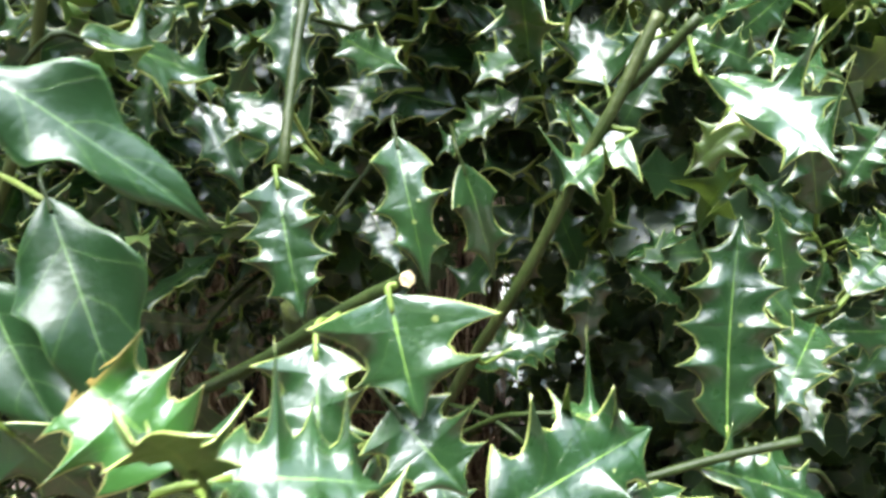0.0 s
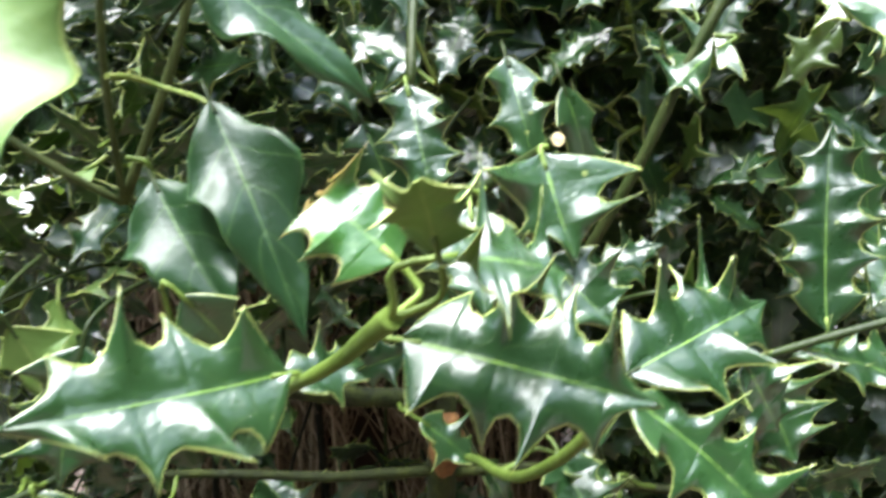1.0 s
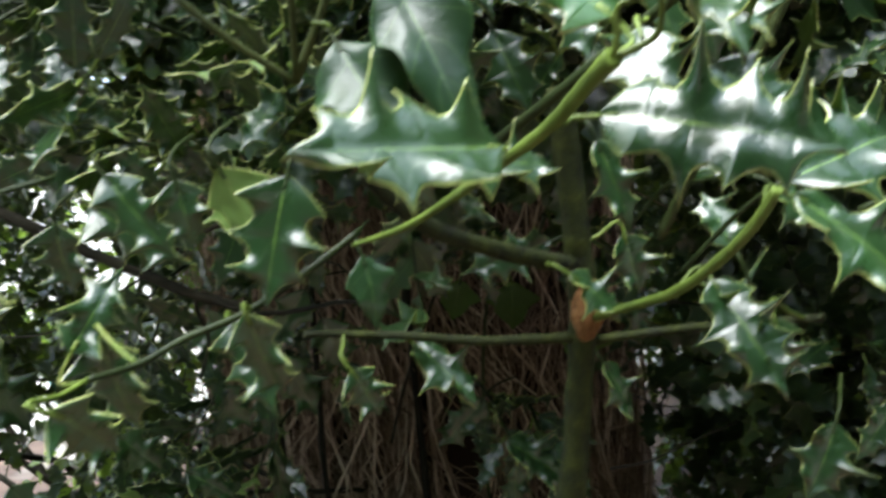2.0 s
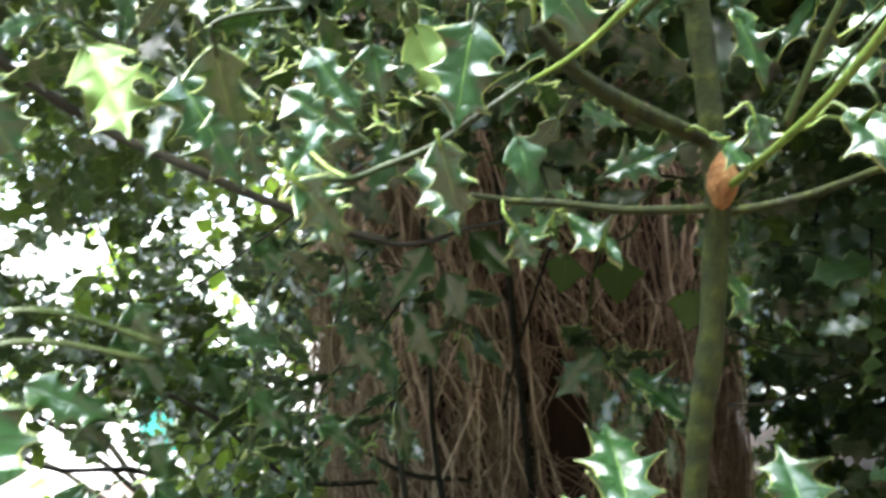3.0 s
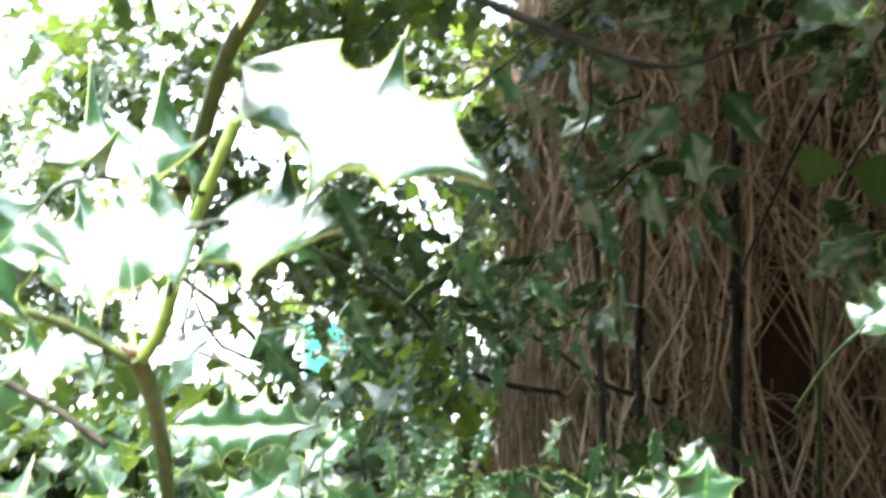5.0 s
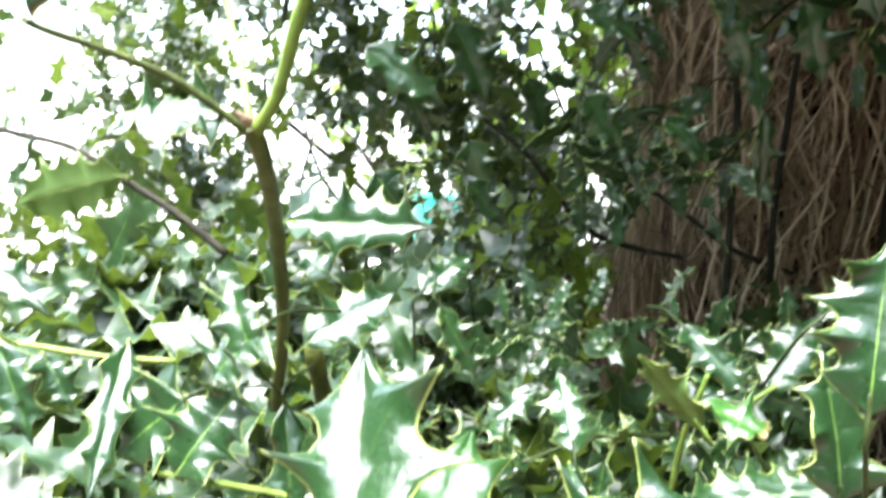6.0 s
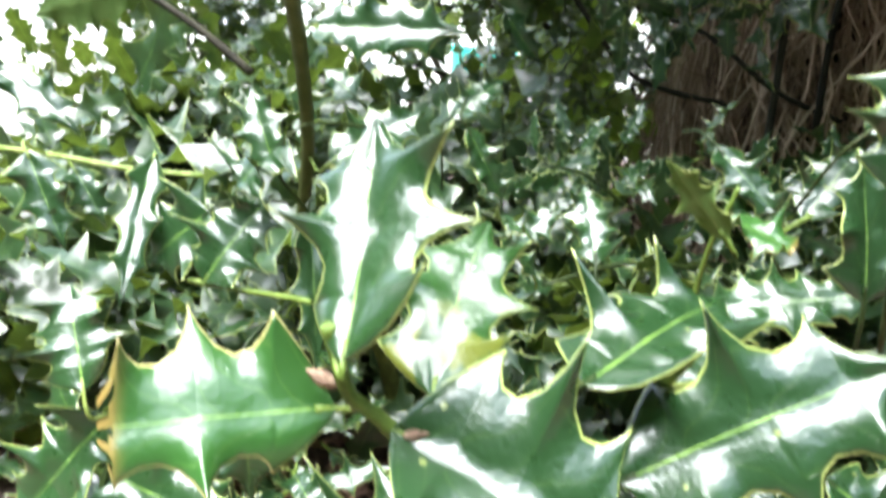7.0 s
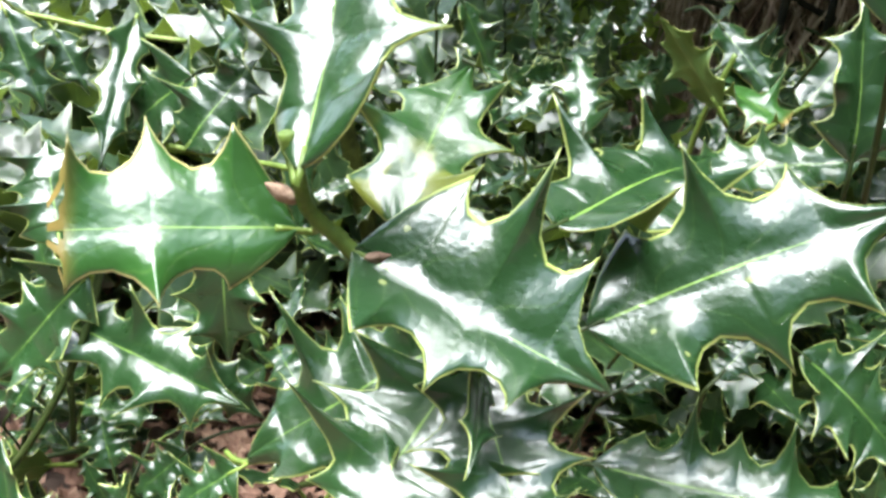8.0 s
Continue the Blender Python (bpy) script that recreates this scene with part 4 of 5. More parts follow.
leaf("h", "B", (-0.354, 0.460, 0.474), (-0.333, 0.499, 0.525), (0.30, -0.56, 0.77), 0.051, 4, 0.12, 0.10)
leaf("e", "B", (-0.400, 0.065, 0.467), (-0.436, -0.003, 0.473), (0.558, -0.601, 0.546), 0.060, 3, 0.11, 0.10, (0.05, -0.18), halves=(0.75, 1.15))
leaf("h", "B", (-0.550, 0.159, 0.397), (-0.534, 0.149, 0.327), (0.39, -0.65, 0.66), 0.057, 3, 0.12, 0.10)
leaf("h", "B", (-0.644, 0.124, 0.317), (-0.524, 0.138, 0.317), (0.42, -0.68, 0.61), 0.067, 4, 0.16, 0.10)
leaf("h", "B", (-0.631, 0.132, 0.348), (-0.661, 0.083, 0.289), (0.42, -0.68, 0.61), 0.075, 4, 0.15, 0.10)
leaf("h", "B", (-0.609, 0.156, 0.313), (-0.543, 0.181, 0.272), (0.42, -0.68, 0.61), 0.044, 4, 0.16, 0.10)
leaf("h", "B", (-0.372, 0.117, 0.424), (-0.420, 0.061, 0.383), (0.15, -0.53, 0.83), 0.081, 4, 0.15, 0.10)
leaf("h", "B", (-0.365, 0.106, 0.417), (-0.360, 0.051, 0.390), (0.18, -0.57, 0.80), 0.082, 4, 0.12, 0.08)
leaf("h", "B", (-0.359, 0.106, 0.424), (-0.313, 0.070, 0.404), (0.19, -0.43, 0.88), 0.060, 4, 0.12, 0.10)
leaf("h", "B", (-0.335, 0.171, 0.362), (-0.235, 0.199, 0.375), (0.19, -0.43, 0.88), 0.067, 5, 0.14, 0.08)
leaf("h", "B", (-0.290, 0.289, 0.387), (-0.231, 0.302, 0.354), (0.23, -0.47, 0.85), 0.072, 5, 0.10, 0.05)
leaf("h", "B", (-0.341, 0.202, 0.381), (-0.321, 0.225, 0.400), (0.23, -0.47, 0.85), 0.028, 4, 0.25, 0.10)
leaf("h", "B", (-0.316, 0.255, 0.376), (-0.308, 0.271, 0.397), (0.23, -0.47, 0.85), 0.029, 4, 0.25, 0.10)
leaf("h", "B", (-0.352, 0.096, 0.432), (-0.327, 0.069, 0.422), (0.77, -0.04, 0.63), 0.017, 2, 0.10, 0.10)
leaf("h", "B", (-0.659, 0.222, 0.449), (-0.694, 0.193, 0.413), (0.42, -0.68, 0.61), 0.078, 3, 0.12, 0.10)
leaf("h", "B", (-0.646, 0.208, 0.408), (-0.627, 0.236, 0.467), (0.42, -0.68, 0.61), 0.074, 4, 0.12, 0.10)
leaf("h", "B", (-0.721, 0.224, 0.474), (-0.664, 0.160, 0.409), (0.56, -0.36, 0.74), 0.034, 3, 0.10, 0.10)
leaf("h", "B", (-0.786, 0.172, 0.471), (-0.743, 0.169, 0.417), (0.30, -0.56, 0.77), 0.045, 3, 0.15, 0.10)
leaf("h", "B", (-0.801, 0.212, 0.454), (-0.770, 0.217, 0.420), (0.30, -0.56, 0.77), 0.040, 3, 0.20, 0.10)
leaf("h", "B", (-0.623, 0.113, 0.375), (-0.659, 0.124, 0.424), (0.39, -0.63, 0.68), 0.064, 4, 0.15, 0.10)
leaf("h", "B", (-0.607, 0.238, 0.504), (-0.627, 0.209, 0.472), (0.10, -0.32, 0.94), 0.085, 3, 0.20, 0.10)
leaf("h", "B", (-0.404, 0.150, 0.470), (-0.415, 0.169, 0.511), (0.73, 0.13, 0.67), 0.023, 3, 0.15, 0.10)
leaf("h", "B", (-0.422, 0.181, 0.503), (-0.400, 0.181, 0.501), (-0.05, -0.13, 0.99), 0.018, 3, 0.20, 0.10)
leaf("h", "B", (-0.405, 0.068, 0.725), (-0.326, 0.083, 0.695), (0.322, -0.777, 0.541), 0.068, 3, 0.08, 0.02, 0.03)
leaf("h", "B", (-0.551, 0.398, 0.454), (-0.585, 0.409, 0.499), (0.41, -0.66, 0.63), 0.035, 4, 0.15, 0.10)
leaf("h", "B", (-0.613, 0.416, 0.507), (-0.596, 0.461, 0.544), (0.44, -0.70, 0.56), 0.043, 4, 0.15, 0.10)
leaf("h", "B", (-0.562, 0.365, 0.509), (-0.532, 0.376, 0.462), (0.66, -0.50, 0.56), 0.037, 4, 0.15, 0.10)
leaf("h", "B", (-0.622, 0.292, 0.482), (-0.587, 0.339, 0.524), (0.41, -0.66, 0.63), 0.061, 4, 0.12, 0.10)
leaf("h", "B", (-0.607, 0.230, 0.487), (-0.639, 0.230, 0.531), (0.27, -0.80, 0.53), 0.042, 3, 0.12, 0.10)
leaf("h", "B", (-0.603, 0.255, 0.452), (-0.558, 0.226, 0.375), (0.76, -0.41, 0.50), 0.036, 3, 0.12, 0.10)
leaf("h", "B", (-0.927, 0.222, 0.512), (-0.851, 0.244, 0.483), (0.34, -0.59, 0.73), 0.055, 3, 0.15, 0.10)
leaf("h", "B", (-0.414, 0.273, 0.466), (-0.433, 0.293, 0.504), (0.38, -0.63, 0.67), 0.036, 4, 0.20, 0.10)
leaf("h", "B", (-0.488, 0.317, 0.452), (-0.470, 0.335, 0.478), (0.34, -0.59, 0.73), 0.033, 3, 0.25, 0.10)
leaf("h", "B", (-0.663, 0.359, 0.519), (-0.685, 0.348, 0.538), (0.34, -0.59, 0.73), 0.039, 2, 0.12, 0.10)
leaf("h", "B", (-0.316, 0.361, 0.543), (-0.297, 0.371, 0.566), (0.40, -0.77, 0.49), 0.029, 4, 0.20, 0.10)
leaf("h", "B", (-0.396, 0.385, 0.521), (-0.351, 0.375, 0.490), (0.40, -0.77, 0.49), 0.038, 4, 0.20, 0.10)
leaf("h", "B", (-0.354, 0.285, 0.382), (-0.330, 0.308, 0.397), (0.23, -0.47, 0.85), 0.038, 4, 0.20, 0.10)
leaf("h", "B", (-0.602, 0.124, 0.236), (-0.619, 0.125, 0.262), (0.30, -0.56, 0.77), 0.038, 4, 0.20, 0.10)
leaf("h", "B", (-0.570, 0.152, 0.250), (-0.589, 0.126, 0.221), (0.30, -0.56, 0.77), 0.043, 4, 0.20, 0.10)
leaf("h", "B", (-0.505, 0.135, 0.284), (-0.526, 0.109, 0.261), (0.23, -0.47, 0.85), 0.041, 4, 0.20, 0.10)
leaf("h", "B", (-0.696, 0.111, 0.234), (-0.693, 0.127, 0.262), (0.30, -0.56, 0.77), 0.048, 4, 0.20, 0.10)


# ---------------------------------------------------------------- the trunk under its dead ivy
TRUNK = Vector((-0.36, 1.395, GROUND))
RADIUS = 0.35


def trunk_radius(ang, z):
    return RADIUS * (1 + 0.10 * noise.noise(Vector((math.cos(ang) * 1.6, math.sin(ang) * 1.6, z * 0.9))) + 0.14 * math.exp(-(z - GROUND) * 6))


def build_trunk():
    tree = thing("tree", TRUNK, "thick old tree trunk wrapped in dead brown ivy stems", "tree")
    bm = bmesh.new()
    rows = []
    for j in range(50):
        z = GROUND - 0.1 + j * 0.062
        rows.append([])
        for i in range(64):
            a = i * 2 * math.pi / 64
            r = trunk_radius(a, z) * (1 - 0.13 * max(0.0, -math.cos(a - 0.2)) ** 2) * max(0.3, 1 - 0.5 * max(0, z - 1.7)) * (1 + 0.05 * noise.noise(Vector((math.cos(a) * 9, math.sin(a) * 9, z * 2.0))))
            rows[-1].append(bm.verts.new(TRUNK + Vector((r * math.cos(a), r * math.sin(a), z - GROUND))))
    for p, q in zip(rows, rows[1:]):
        for i in range(64):
            f = bm.faces.new((p[i], p[(i + 1) % 64], q[(i + 1) % 64], q[i]))
            f.smooth = True
    bm.faces.new(rows[-1])
    me = bpy.data.meshes.new("trunk")
    bm.to_mesh(me)
    bm.free()
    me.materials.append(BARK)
    trunk = child("trunk", me, tree, Matrix())
    for i in range(8):
        a, z = i * 0.83 + 0.2, 1.75 + 0.12 * i
        out = Vector((math.cos(a), math.sin(a) * 0.7 + 0.35, 0))
        foot = TRUNK + Vector((0, 0, z - GROUND))
        child("limb", tube_mesh("limb", [foot, foot + out * 0.35 + Vector((0, 0, 0.12)), foot + out * 0.8 + Vector((0, 0, 0.22)), foot + out * 1.3 + Vector((0, 0, 0.42))], 0.06, 0.015, BARK, 8, 0.12, 80 + i, 4), tree, Matrix())
    rng = random.Random(11)

    def strand(seed, loose):
        g = random.Random(seed)
        a = g.uniform(math.radians(165), math.radians(352))
        z = g.uniform(0.14, 1.2)
        end = z + g.uniform(0.25, 0.8)
        if g.random() < 0.35:
            z = GROUND
        lean = g.gauss(0, 0.25) if g.random() < 0.65 else g.gauss(0, 1.3)
        pts, ph, fr, am = [], g.uniform(0, 6), g.uniform(8, 36), g.uniform(0.005, 0.022)
        steps = 11
        for s in range(steps):
            zz = z + (end - z) * s / (steps - 1)
            aa = a + lean * (zz - z) + am * math.sin(zz * fr + ph) / RADIUS + g.gauss(0, 0.036)
            r = trunk_radius(aa, zz) + loose * (0.4 + 0.6 * math.sin(math.pi * s / (steps - 1))) + g.uniform(0, 0.008)
            pts.append(TRUNK + Vector((r * math.cos(aa), r * math.sin(aa), zz - GROUND)))
        hollow = Vector((-0.27, 1.07, 0.57))
        if any(abs(p.x - hollow.x) < 0.03 and abs(p.z - hollow.z) < 0.075 and p.y < 1.3 for p in pts):
            return strand(seed + 20000, loose)
        # fewer stems high on one side, so that the dark bark shows
        if any(p.x > -0.2 and p.z > 0.74 and p.y < 1.3 for p in pts) and g.random() < 0.65:
            return strand(seed + 20000, loose)
        return pts, g.uniform(0.0009, 0.0020) if g.random() < 0.9 else g.uniform(0.0025, 0.0042)

    for s in range(300):
        pts, r = strand(1000 + s, rng.uniform(0.010, 0.065))
        child("ivy_stem", tube_mesh("ivy_stem", pts, r * 1.25, r, VINE, 5, 0.12, s, 2), tree, Matrix())
    verts, faces = [], []
    for s in range(1600):
        pts, r = strand(5000 + s, rng.uniform(0.0, 0.035))
        me = tube_mesh("x", pts, r * 0.8, r * 0.6, VINE, 4, 0.12, s, 1)
        o = len(verts)
        verts += [v.co[:] for v in me.vertices]
        faces += [[i + o for i in p.vertices] for p in me.polygons]
        bpy.data.meshes.remove(me)
    # loose strands that hang clear of the trunk on its open side
    for s in range(420):
        g = random.Random(7000 + s)
        a, rad = g.uniform(math.radians(158), math.radians(222)), RADIUS * 0.93 + abs(g.gauss(0, 0.055))
        z = g.uniform(0.3, 1.35)
        p = TRUNK + Vector((rad * math.cos(a), rad * math.sin(a), z - GROUND))
        way, pts = Vector((g.gauss(0, 0.35), g.gauss(0, 0.3), -1)), [p]
        for q in range(9):
            way = (way + Vector((g.gauss(0, 0.28), g.gauss(0, 0.2), -0.25))).normalized()
            pts.append(pts[-1] + way * g.uniform(0.014, 0.05))
        if any((q - TRUNK).to_2d().length < RADIUS * 0.86 or q.z < GROUND for q in pts):
            continue
        r = g.uniform(0.0008, 0.0021)
        me = tube_mesh("x", pts, r, r * 0.6, VINE, 4, 0.15, s, 1)
        o = len(verts)
        verts += [v.co[:] for v in me.vertices]
        faces += [[i + o for i in f.vertices] for f in me.polygons]
        bpy.data.meshes.remove(me)
    # short kinked side twigs that stand off the mat
    for s in range(2400):
        g = random.Random(9000 + s)
        a, z = g.uniform(math.radians(160), math.radians(352)), g.uniform(0.2, 1.35)
        gap = g.uniform(0.005, 0.05)
        way = Vector((g.gauss(0, 0.55), g.gauss(0, 0.3), g.choice((-1, 1)) * g.uniform(0.3, 1.0)))
        rad = trunk_radius(a, z) + gap
        p = TRUNK + Vector((rad * math.cos(a), rad * math.sin(a), z - GROUND))
        shaggy = s >= 1700
        if shaggy:
            a, rad = g.uniform(math.radians(150), math.radians(215)), rad + 0.02
            p = TRUNK + Vector((rad * math.cos(a), rad * math.sin(a), z - GROUND))
        if p.x > -0.2 and p.z > 0.74 and g.random() < 0.6 or abs(p.x + 0.27) < 0.03 and abs(p.z - 0.57) < 0.075:
            continue
        out = Vector((math.cos(a), math.sin(a), 0))
        pts, step = [p], g.uniform(0.012, 0.034)
        for q in range(5):
            way = (way + Vector((g.gauss(0, 0.35), g.gauss(0, 0.25), g.gauss(0, 0.3))) + out * g.uniform(-0.15, 0.45 if shaggy else 0.22)).normalized()
            pts.append(pts[-1] + way * step)
        if any((q - TRUNK).to_2d().length < RADIUS for q in pts):
            continue
        r = g.uniform(0.0006, 0.0016)
        me = tube_mesh("x", pts, r, r * 0.5, VINE, 4, 0.15, s, 1)
        o = len(verts)
        verts += [v.co[:] for v in me.vertices]
        faces += [[i + o for i in f.vertices] for f in me.polygons]
        bpy.data.meshes.remove(me)
    me = bpy.data.meshes.new("ivy_mat")
    me.from_pydata(verts, [], faces)
    me.materials.append(VINE_SHADE)
    tagged(child("ivy_mat", me, tree, Matrix()), "dense mat of thin dead ivy stems", kind="stuff")


build_trunk()

# ---------------------------------------------------------------- foliage that fills the plants
def template(pairs, wave, bend, seed, length=0.055, ratio=0.52, smooth=False):
    """A light leaf for far foliage, as arrays of places, faces and their map."""
    me = leaf_mesh("t", (FAR,), length, length * ratio, pairs, wave, bend, seed, 2, (0, 0.6, 1.0), 0.0, smooth, 0)
    v = np.array([x.co[:] for x in me.vertices])
    keep = [p for p in me.polygons if p.material_index == 0 and p.area > 1e-12]
    fc = [tuple(p.vertices) for p in keep]
    uv = [[me.uv_layers[0].data[i].uv[:] for i in p.loop_indices] for p in keep]
    bpy.data.meshes.remove(me)
    return v, fc, uv


SMALL = [template(3 + i % 3, 0.10 + 0.04 * (i % 4), 0.06 + 0.03 * (i % 3), 40 + i) for i in range(8)]
PLAIN = [template(0, 0.08, 0.1, 60 + i, 0.05, 0.8, True) for i in range(3)]


def foliage(name, parent, mat, sprigs, templates, label, facing=(0.0, -0.35, 0.9)):
    """Sprigs of leaves joined into one mesh. Each sprig: place, direction, reach, number of leaves, size."""
    rng = random.Random(len(name) + len(sprigs))
    verts, faces, maps, mats = [], [], [], []
    count = 0
    for place, way, reach, number, size in sprigs:
        way = Vector(way).normalized()
        side = way.cross(Vector((0.2, 0.3, 0.9))).normalized()
        up = side.cross(way)
        # the thin twig
        ring = []
        for f in (0, 0.5, 1):
            c = Vector(place) + way * reach * f + Vector((0, 0, -0.06 * reach * f * f))
            ring.append([c + (side * math.cos(a) + up * math.sin(a)) * 0.0016 * (1.2 - 0.6 * f) for a in (0, 2.1, 4.2)])
        for r in ring:
            verts += [x[:] for x in r]
        for j in range(2):
            for i in range(3):
                faces.append((count + j * 3 + i, count + j * 3 + (i + 1) % 3, count + j * 3 + 3 + (i + 1) % 3, count + j * 3 + 3 + i))
                maps.append(((0.5, 0.5),) * 4)
                mats.append(1)
        count += 9
        for i in range(number):
            f = (i + 0.6) / number
            base = Vector(place) + way * reach * f + Vector((0, 0, -0.06 * reach * f * f))
            ang = i * 2.4 + rng.uniform(-0.4, 0.4)
            out = side * math.cos(ang) + up * math.sin(ang)
            d = (way * rng.uniform(0.3, 0.9) + out + Vector((0, 0, -0.25))).normalized()
            nrm = Vector(facing) + Vector((rng.gauss(0, 0.45), rng.gauss(0, 0.45), rng.gauss(0, 0.35))) + out * 0.2
            if nrm.cross(d).length < 0.05:
                nrm = nrm + side
            m = frame_of(base, base + d, nrm) @ Matrix.Scale(size * rng.uniform(0.7, 1.25), 4)
            v, fc, uv = templates[rng.randrange(len(templates))]
            mm = np.array(m)
            verts += (v @ mm[:3, :3].T + mm[:3, 3]).tolist()
            for a, b in zip(fc, uv):
                faces.append(tuple(x + count for x in a))
                maps.append(b)
                mats.append(0)
            count += len(v)
    me = bpy.data.meshes.new(name)
    me.from_pydata(verts, [], faces)
    me.uv_layers.new(name="UVMap").data.foreach_set("uv", [c for f in maps for p in f for c in p])
    me.polygons.foreach_set("material_index", mats)
    me.polygons.foreach_set("use_smooth", [True] * len(faces))
    me.materials.append(mat)
    me.materials.append(TWIG)
    if parent is None:
        ob = tagged(new(name, me), label, "foliage", kind="stuff")
    else:
        ob = child(name, me, parent, Matrix(), label)
        ob["kind"] = "stuff"
    return ob


def scatter(count, low, high, ways, reach, leaves, size, seed, keep=None):
    """Sprigs strewn through a box, where keep() allows them."""
    g = random.Random(seed)
    out = []
    while len(out) < count:
        p = [g.uniform(a, b) for a, b in zip(low, high)]
        if keep and not keep(*p):
            continue
        # broad plants have rounded, uneven outlines
        if high[0] - low[0] > 0.9:
            u, v = ((2 * q - a - b) / (b - a) for q, a, b in zip(p, low, high[:2]))
            if u ** 4 + v ** 4 > 1 + 0.6 * noise.noise(Vector(p) * 2.5):
                continue
        out.append((p, [w + g.gauss(0, 0.5) for w in ways], reach * g.uniform(0.7, 1.2), leaves, size * g.uniform(0.85, 1.2)))
    return out


def under_canopy(x, y, z):
    return z > 0.935 + 0.25 * (y - 0.5) + 0.05 * math.sin(x * 9)


CANOPY = scatter(520, (-0.6, 0.56, 0.86), (0.8, 0.95, 1.45), (0, -0.8, 0.1), 0.12, 9, 1.05, 1, under_canopy)
CANOPY += scatter(330, (-1.6, 0.8, 1.05), (1.0, 1.9, 1.7), (-0.1, -0.6, -0.2), 0.16, 9, 1.2, 2)
# high sprigs, mostly out of view, added to shade what stands below
CANOPY += scatter(160, (-0.6, 0.58, 1.28), (0.8, 0.95, 1.6), (0, -0.5, 0.1), 0.14, 9, 1.05, 3)
SHADED = scatter(70, (-0.75, 0.46, 1.26), (0.0, 0.66, 1.5), (0, -0.4, 0.0), 0.13, 9, 1.1, 12)
SHADED += scatter(300, (-1.5, 0.40, 1.18), (-0.5, 1.0, 1.7), (0, -0.5, 0.0), 0.15, 9, 1.2, 11)
CANOPY += scatter(260, (0.08, 0.62, 0.3), (0.95, 1.05, 0.95), (-0.2, -0.6, 0.1), 0.14, 9, 1.1, 4)
foliage("foliage", BUSH["A"], FAR, [c for c in CANOPY if c[0][1] < 0.8], SMALL, "dense small glossy holly leaves", (-0.05, -0.8, 0.5))
SHADED += [c for c in CANOPY if c[0][1] >= 0.8]
# faces tipped down to mirror the dark ground towards the camera
foliage("foliage", BUSH["A"], FAR, SHADED, SMALL, "dense small holly leaves, turned to look dark from the camera", (0.1, -0.85, -0.45))

# boughs added out of view, to throw shade on the recess under them
twig("A", 0.0026, 0.0042, [(-0.085, 0.388, 1.131), (-0.10, 0.36, 1.23), (-0.20, 0.25, 1.36), (-0.34, 0.20, 1.41), (-0.62, 0.16, 1.43)])
SHADE_BOUGH = scatter(14, (-0.72, 0.05, 1.33), (-0.14, 0.32, 1.52), (-0.1, -0.4, 0.1), 0.12, 9, 1.2, 43)
SHADE_BOUGH += scatter(18, (-0.78, 0.30, 1.32), (-0.22, 0.66, 1.52), (-0.1, -0.3, 0.1), 0.13, 9, 1.25, 48)
foliage("foliage", BUSH["A"], FAR, SHADE_BOUGH, SMALL, "unseen holly leaves added overhead to shade the recess")

LOW = scatter(250, (-1.2, 0.46, 0.16), (-0.28, 1.02, 0.5), (0.1, -0.6, 0.4), 0.13, 8, 1.45, 5, lambda x, y, z: z < 0.33 + 0.05 * math.sin(x * 11) + (0.1 if x < -0.75 else 0.0))
LOW += scatter(115, (-1.4, 0.15, 0.14), (-0.80, 0.6, 0.40), (0.2, -0.5, 0.4), 0.13, 8, 1.6, 6)
LOW += scatter(18, (-0.35, 0.58, 0.14), (0.2, 0.95, 0.27), (0.0, -0.6, 0.4), 0.11, 9, 0.95, 7)
foliage("foliage", BUSH["B"], FAR, [c for c in LOW if c[0][0] < -0.62], SMALL, "dense small glossy holly leaves")
# faces turned up to mirror the dark leaves overhead towards the camera
foliage("foliage", BUSH["B"], FAR, [c for c in LOW if c[0][0] >= -0.62], SMALL, "dense small holly leaves, turned to look dark from the camera", (0.0, 0.1, 1.0))


def beside_trunk(x, y, z):
    return (Vector((x, y, 0)) - Vector((TRUNK.x, TRUNK.y, 0))).length > RADIUS + 0.12


def sightline_gap(x, y, z):
    # gaps cut along the camera's sightlines, to fit the white spots in view
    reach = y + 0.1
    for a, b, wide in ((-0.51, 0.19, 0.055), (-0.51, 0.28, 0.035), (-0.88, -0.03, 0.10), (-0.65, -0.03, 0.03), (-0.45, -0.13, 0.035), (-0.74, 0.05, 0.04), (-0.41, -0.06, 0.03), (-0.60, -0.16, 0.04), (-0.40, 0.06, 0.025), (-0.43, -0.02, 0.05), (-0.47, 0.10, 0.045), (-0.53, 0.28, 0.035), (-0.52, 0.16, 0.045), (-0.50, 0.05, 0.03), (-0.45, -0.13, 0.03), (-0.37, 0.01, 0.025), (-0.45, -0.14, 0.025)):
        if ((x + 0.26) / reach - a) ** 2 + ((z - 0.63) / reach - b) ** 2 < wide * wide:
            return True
    # a second set, cut along sightlines from a higher camera position
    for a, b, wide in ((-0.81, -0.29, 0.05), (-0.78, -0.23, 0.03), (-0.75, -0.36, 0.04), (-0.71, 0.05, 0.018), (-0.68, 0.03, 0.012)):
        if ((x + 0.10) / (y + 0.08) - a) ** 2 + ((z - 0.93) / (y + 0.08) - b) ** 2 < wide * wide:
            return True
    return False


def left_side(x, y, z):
    return not sightline_gap(x, y, z) and beside_trunk(x, y, z) and noise.noise(Vector((x * 2.4, y * 1.5, z * 2.4))) > (0.26 if x > -1.0 else 0.0 if x > -1.35 else 0.16)


def off_sightline(x, y, z):
    return not sightline_gap(x, y, z) and beside_trunk(x, y, z)


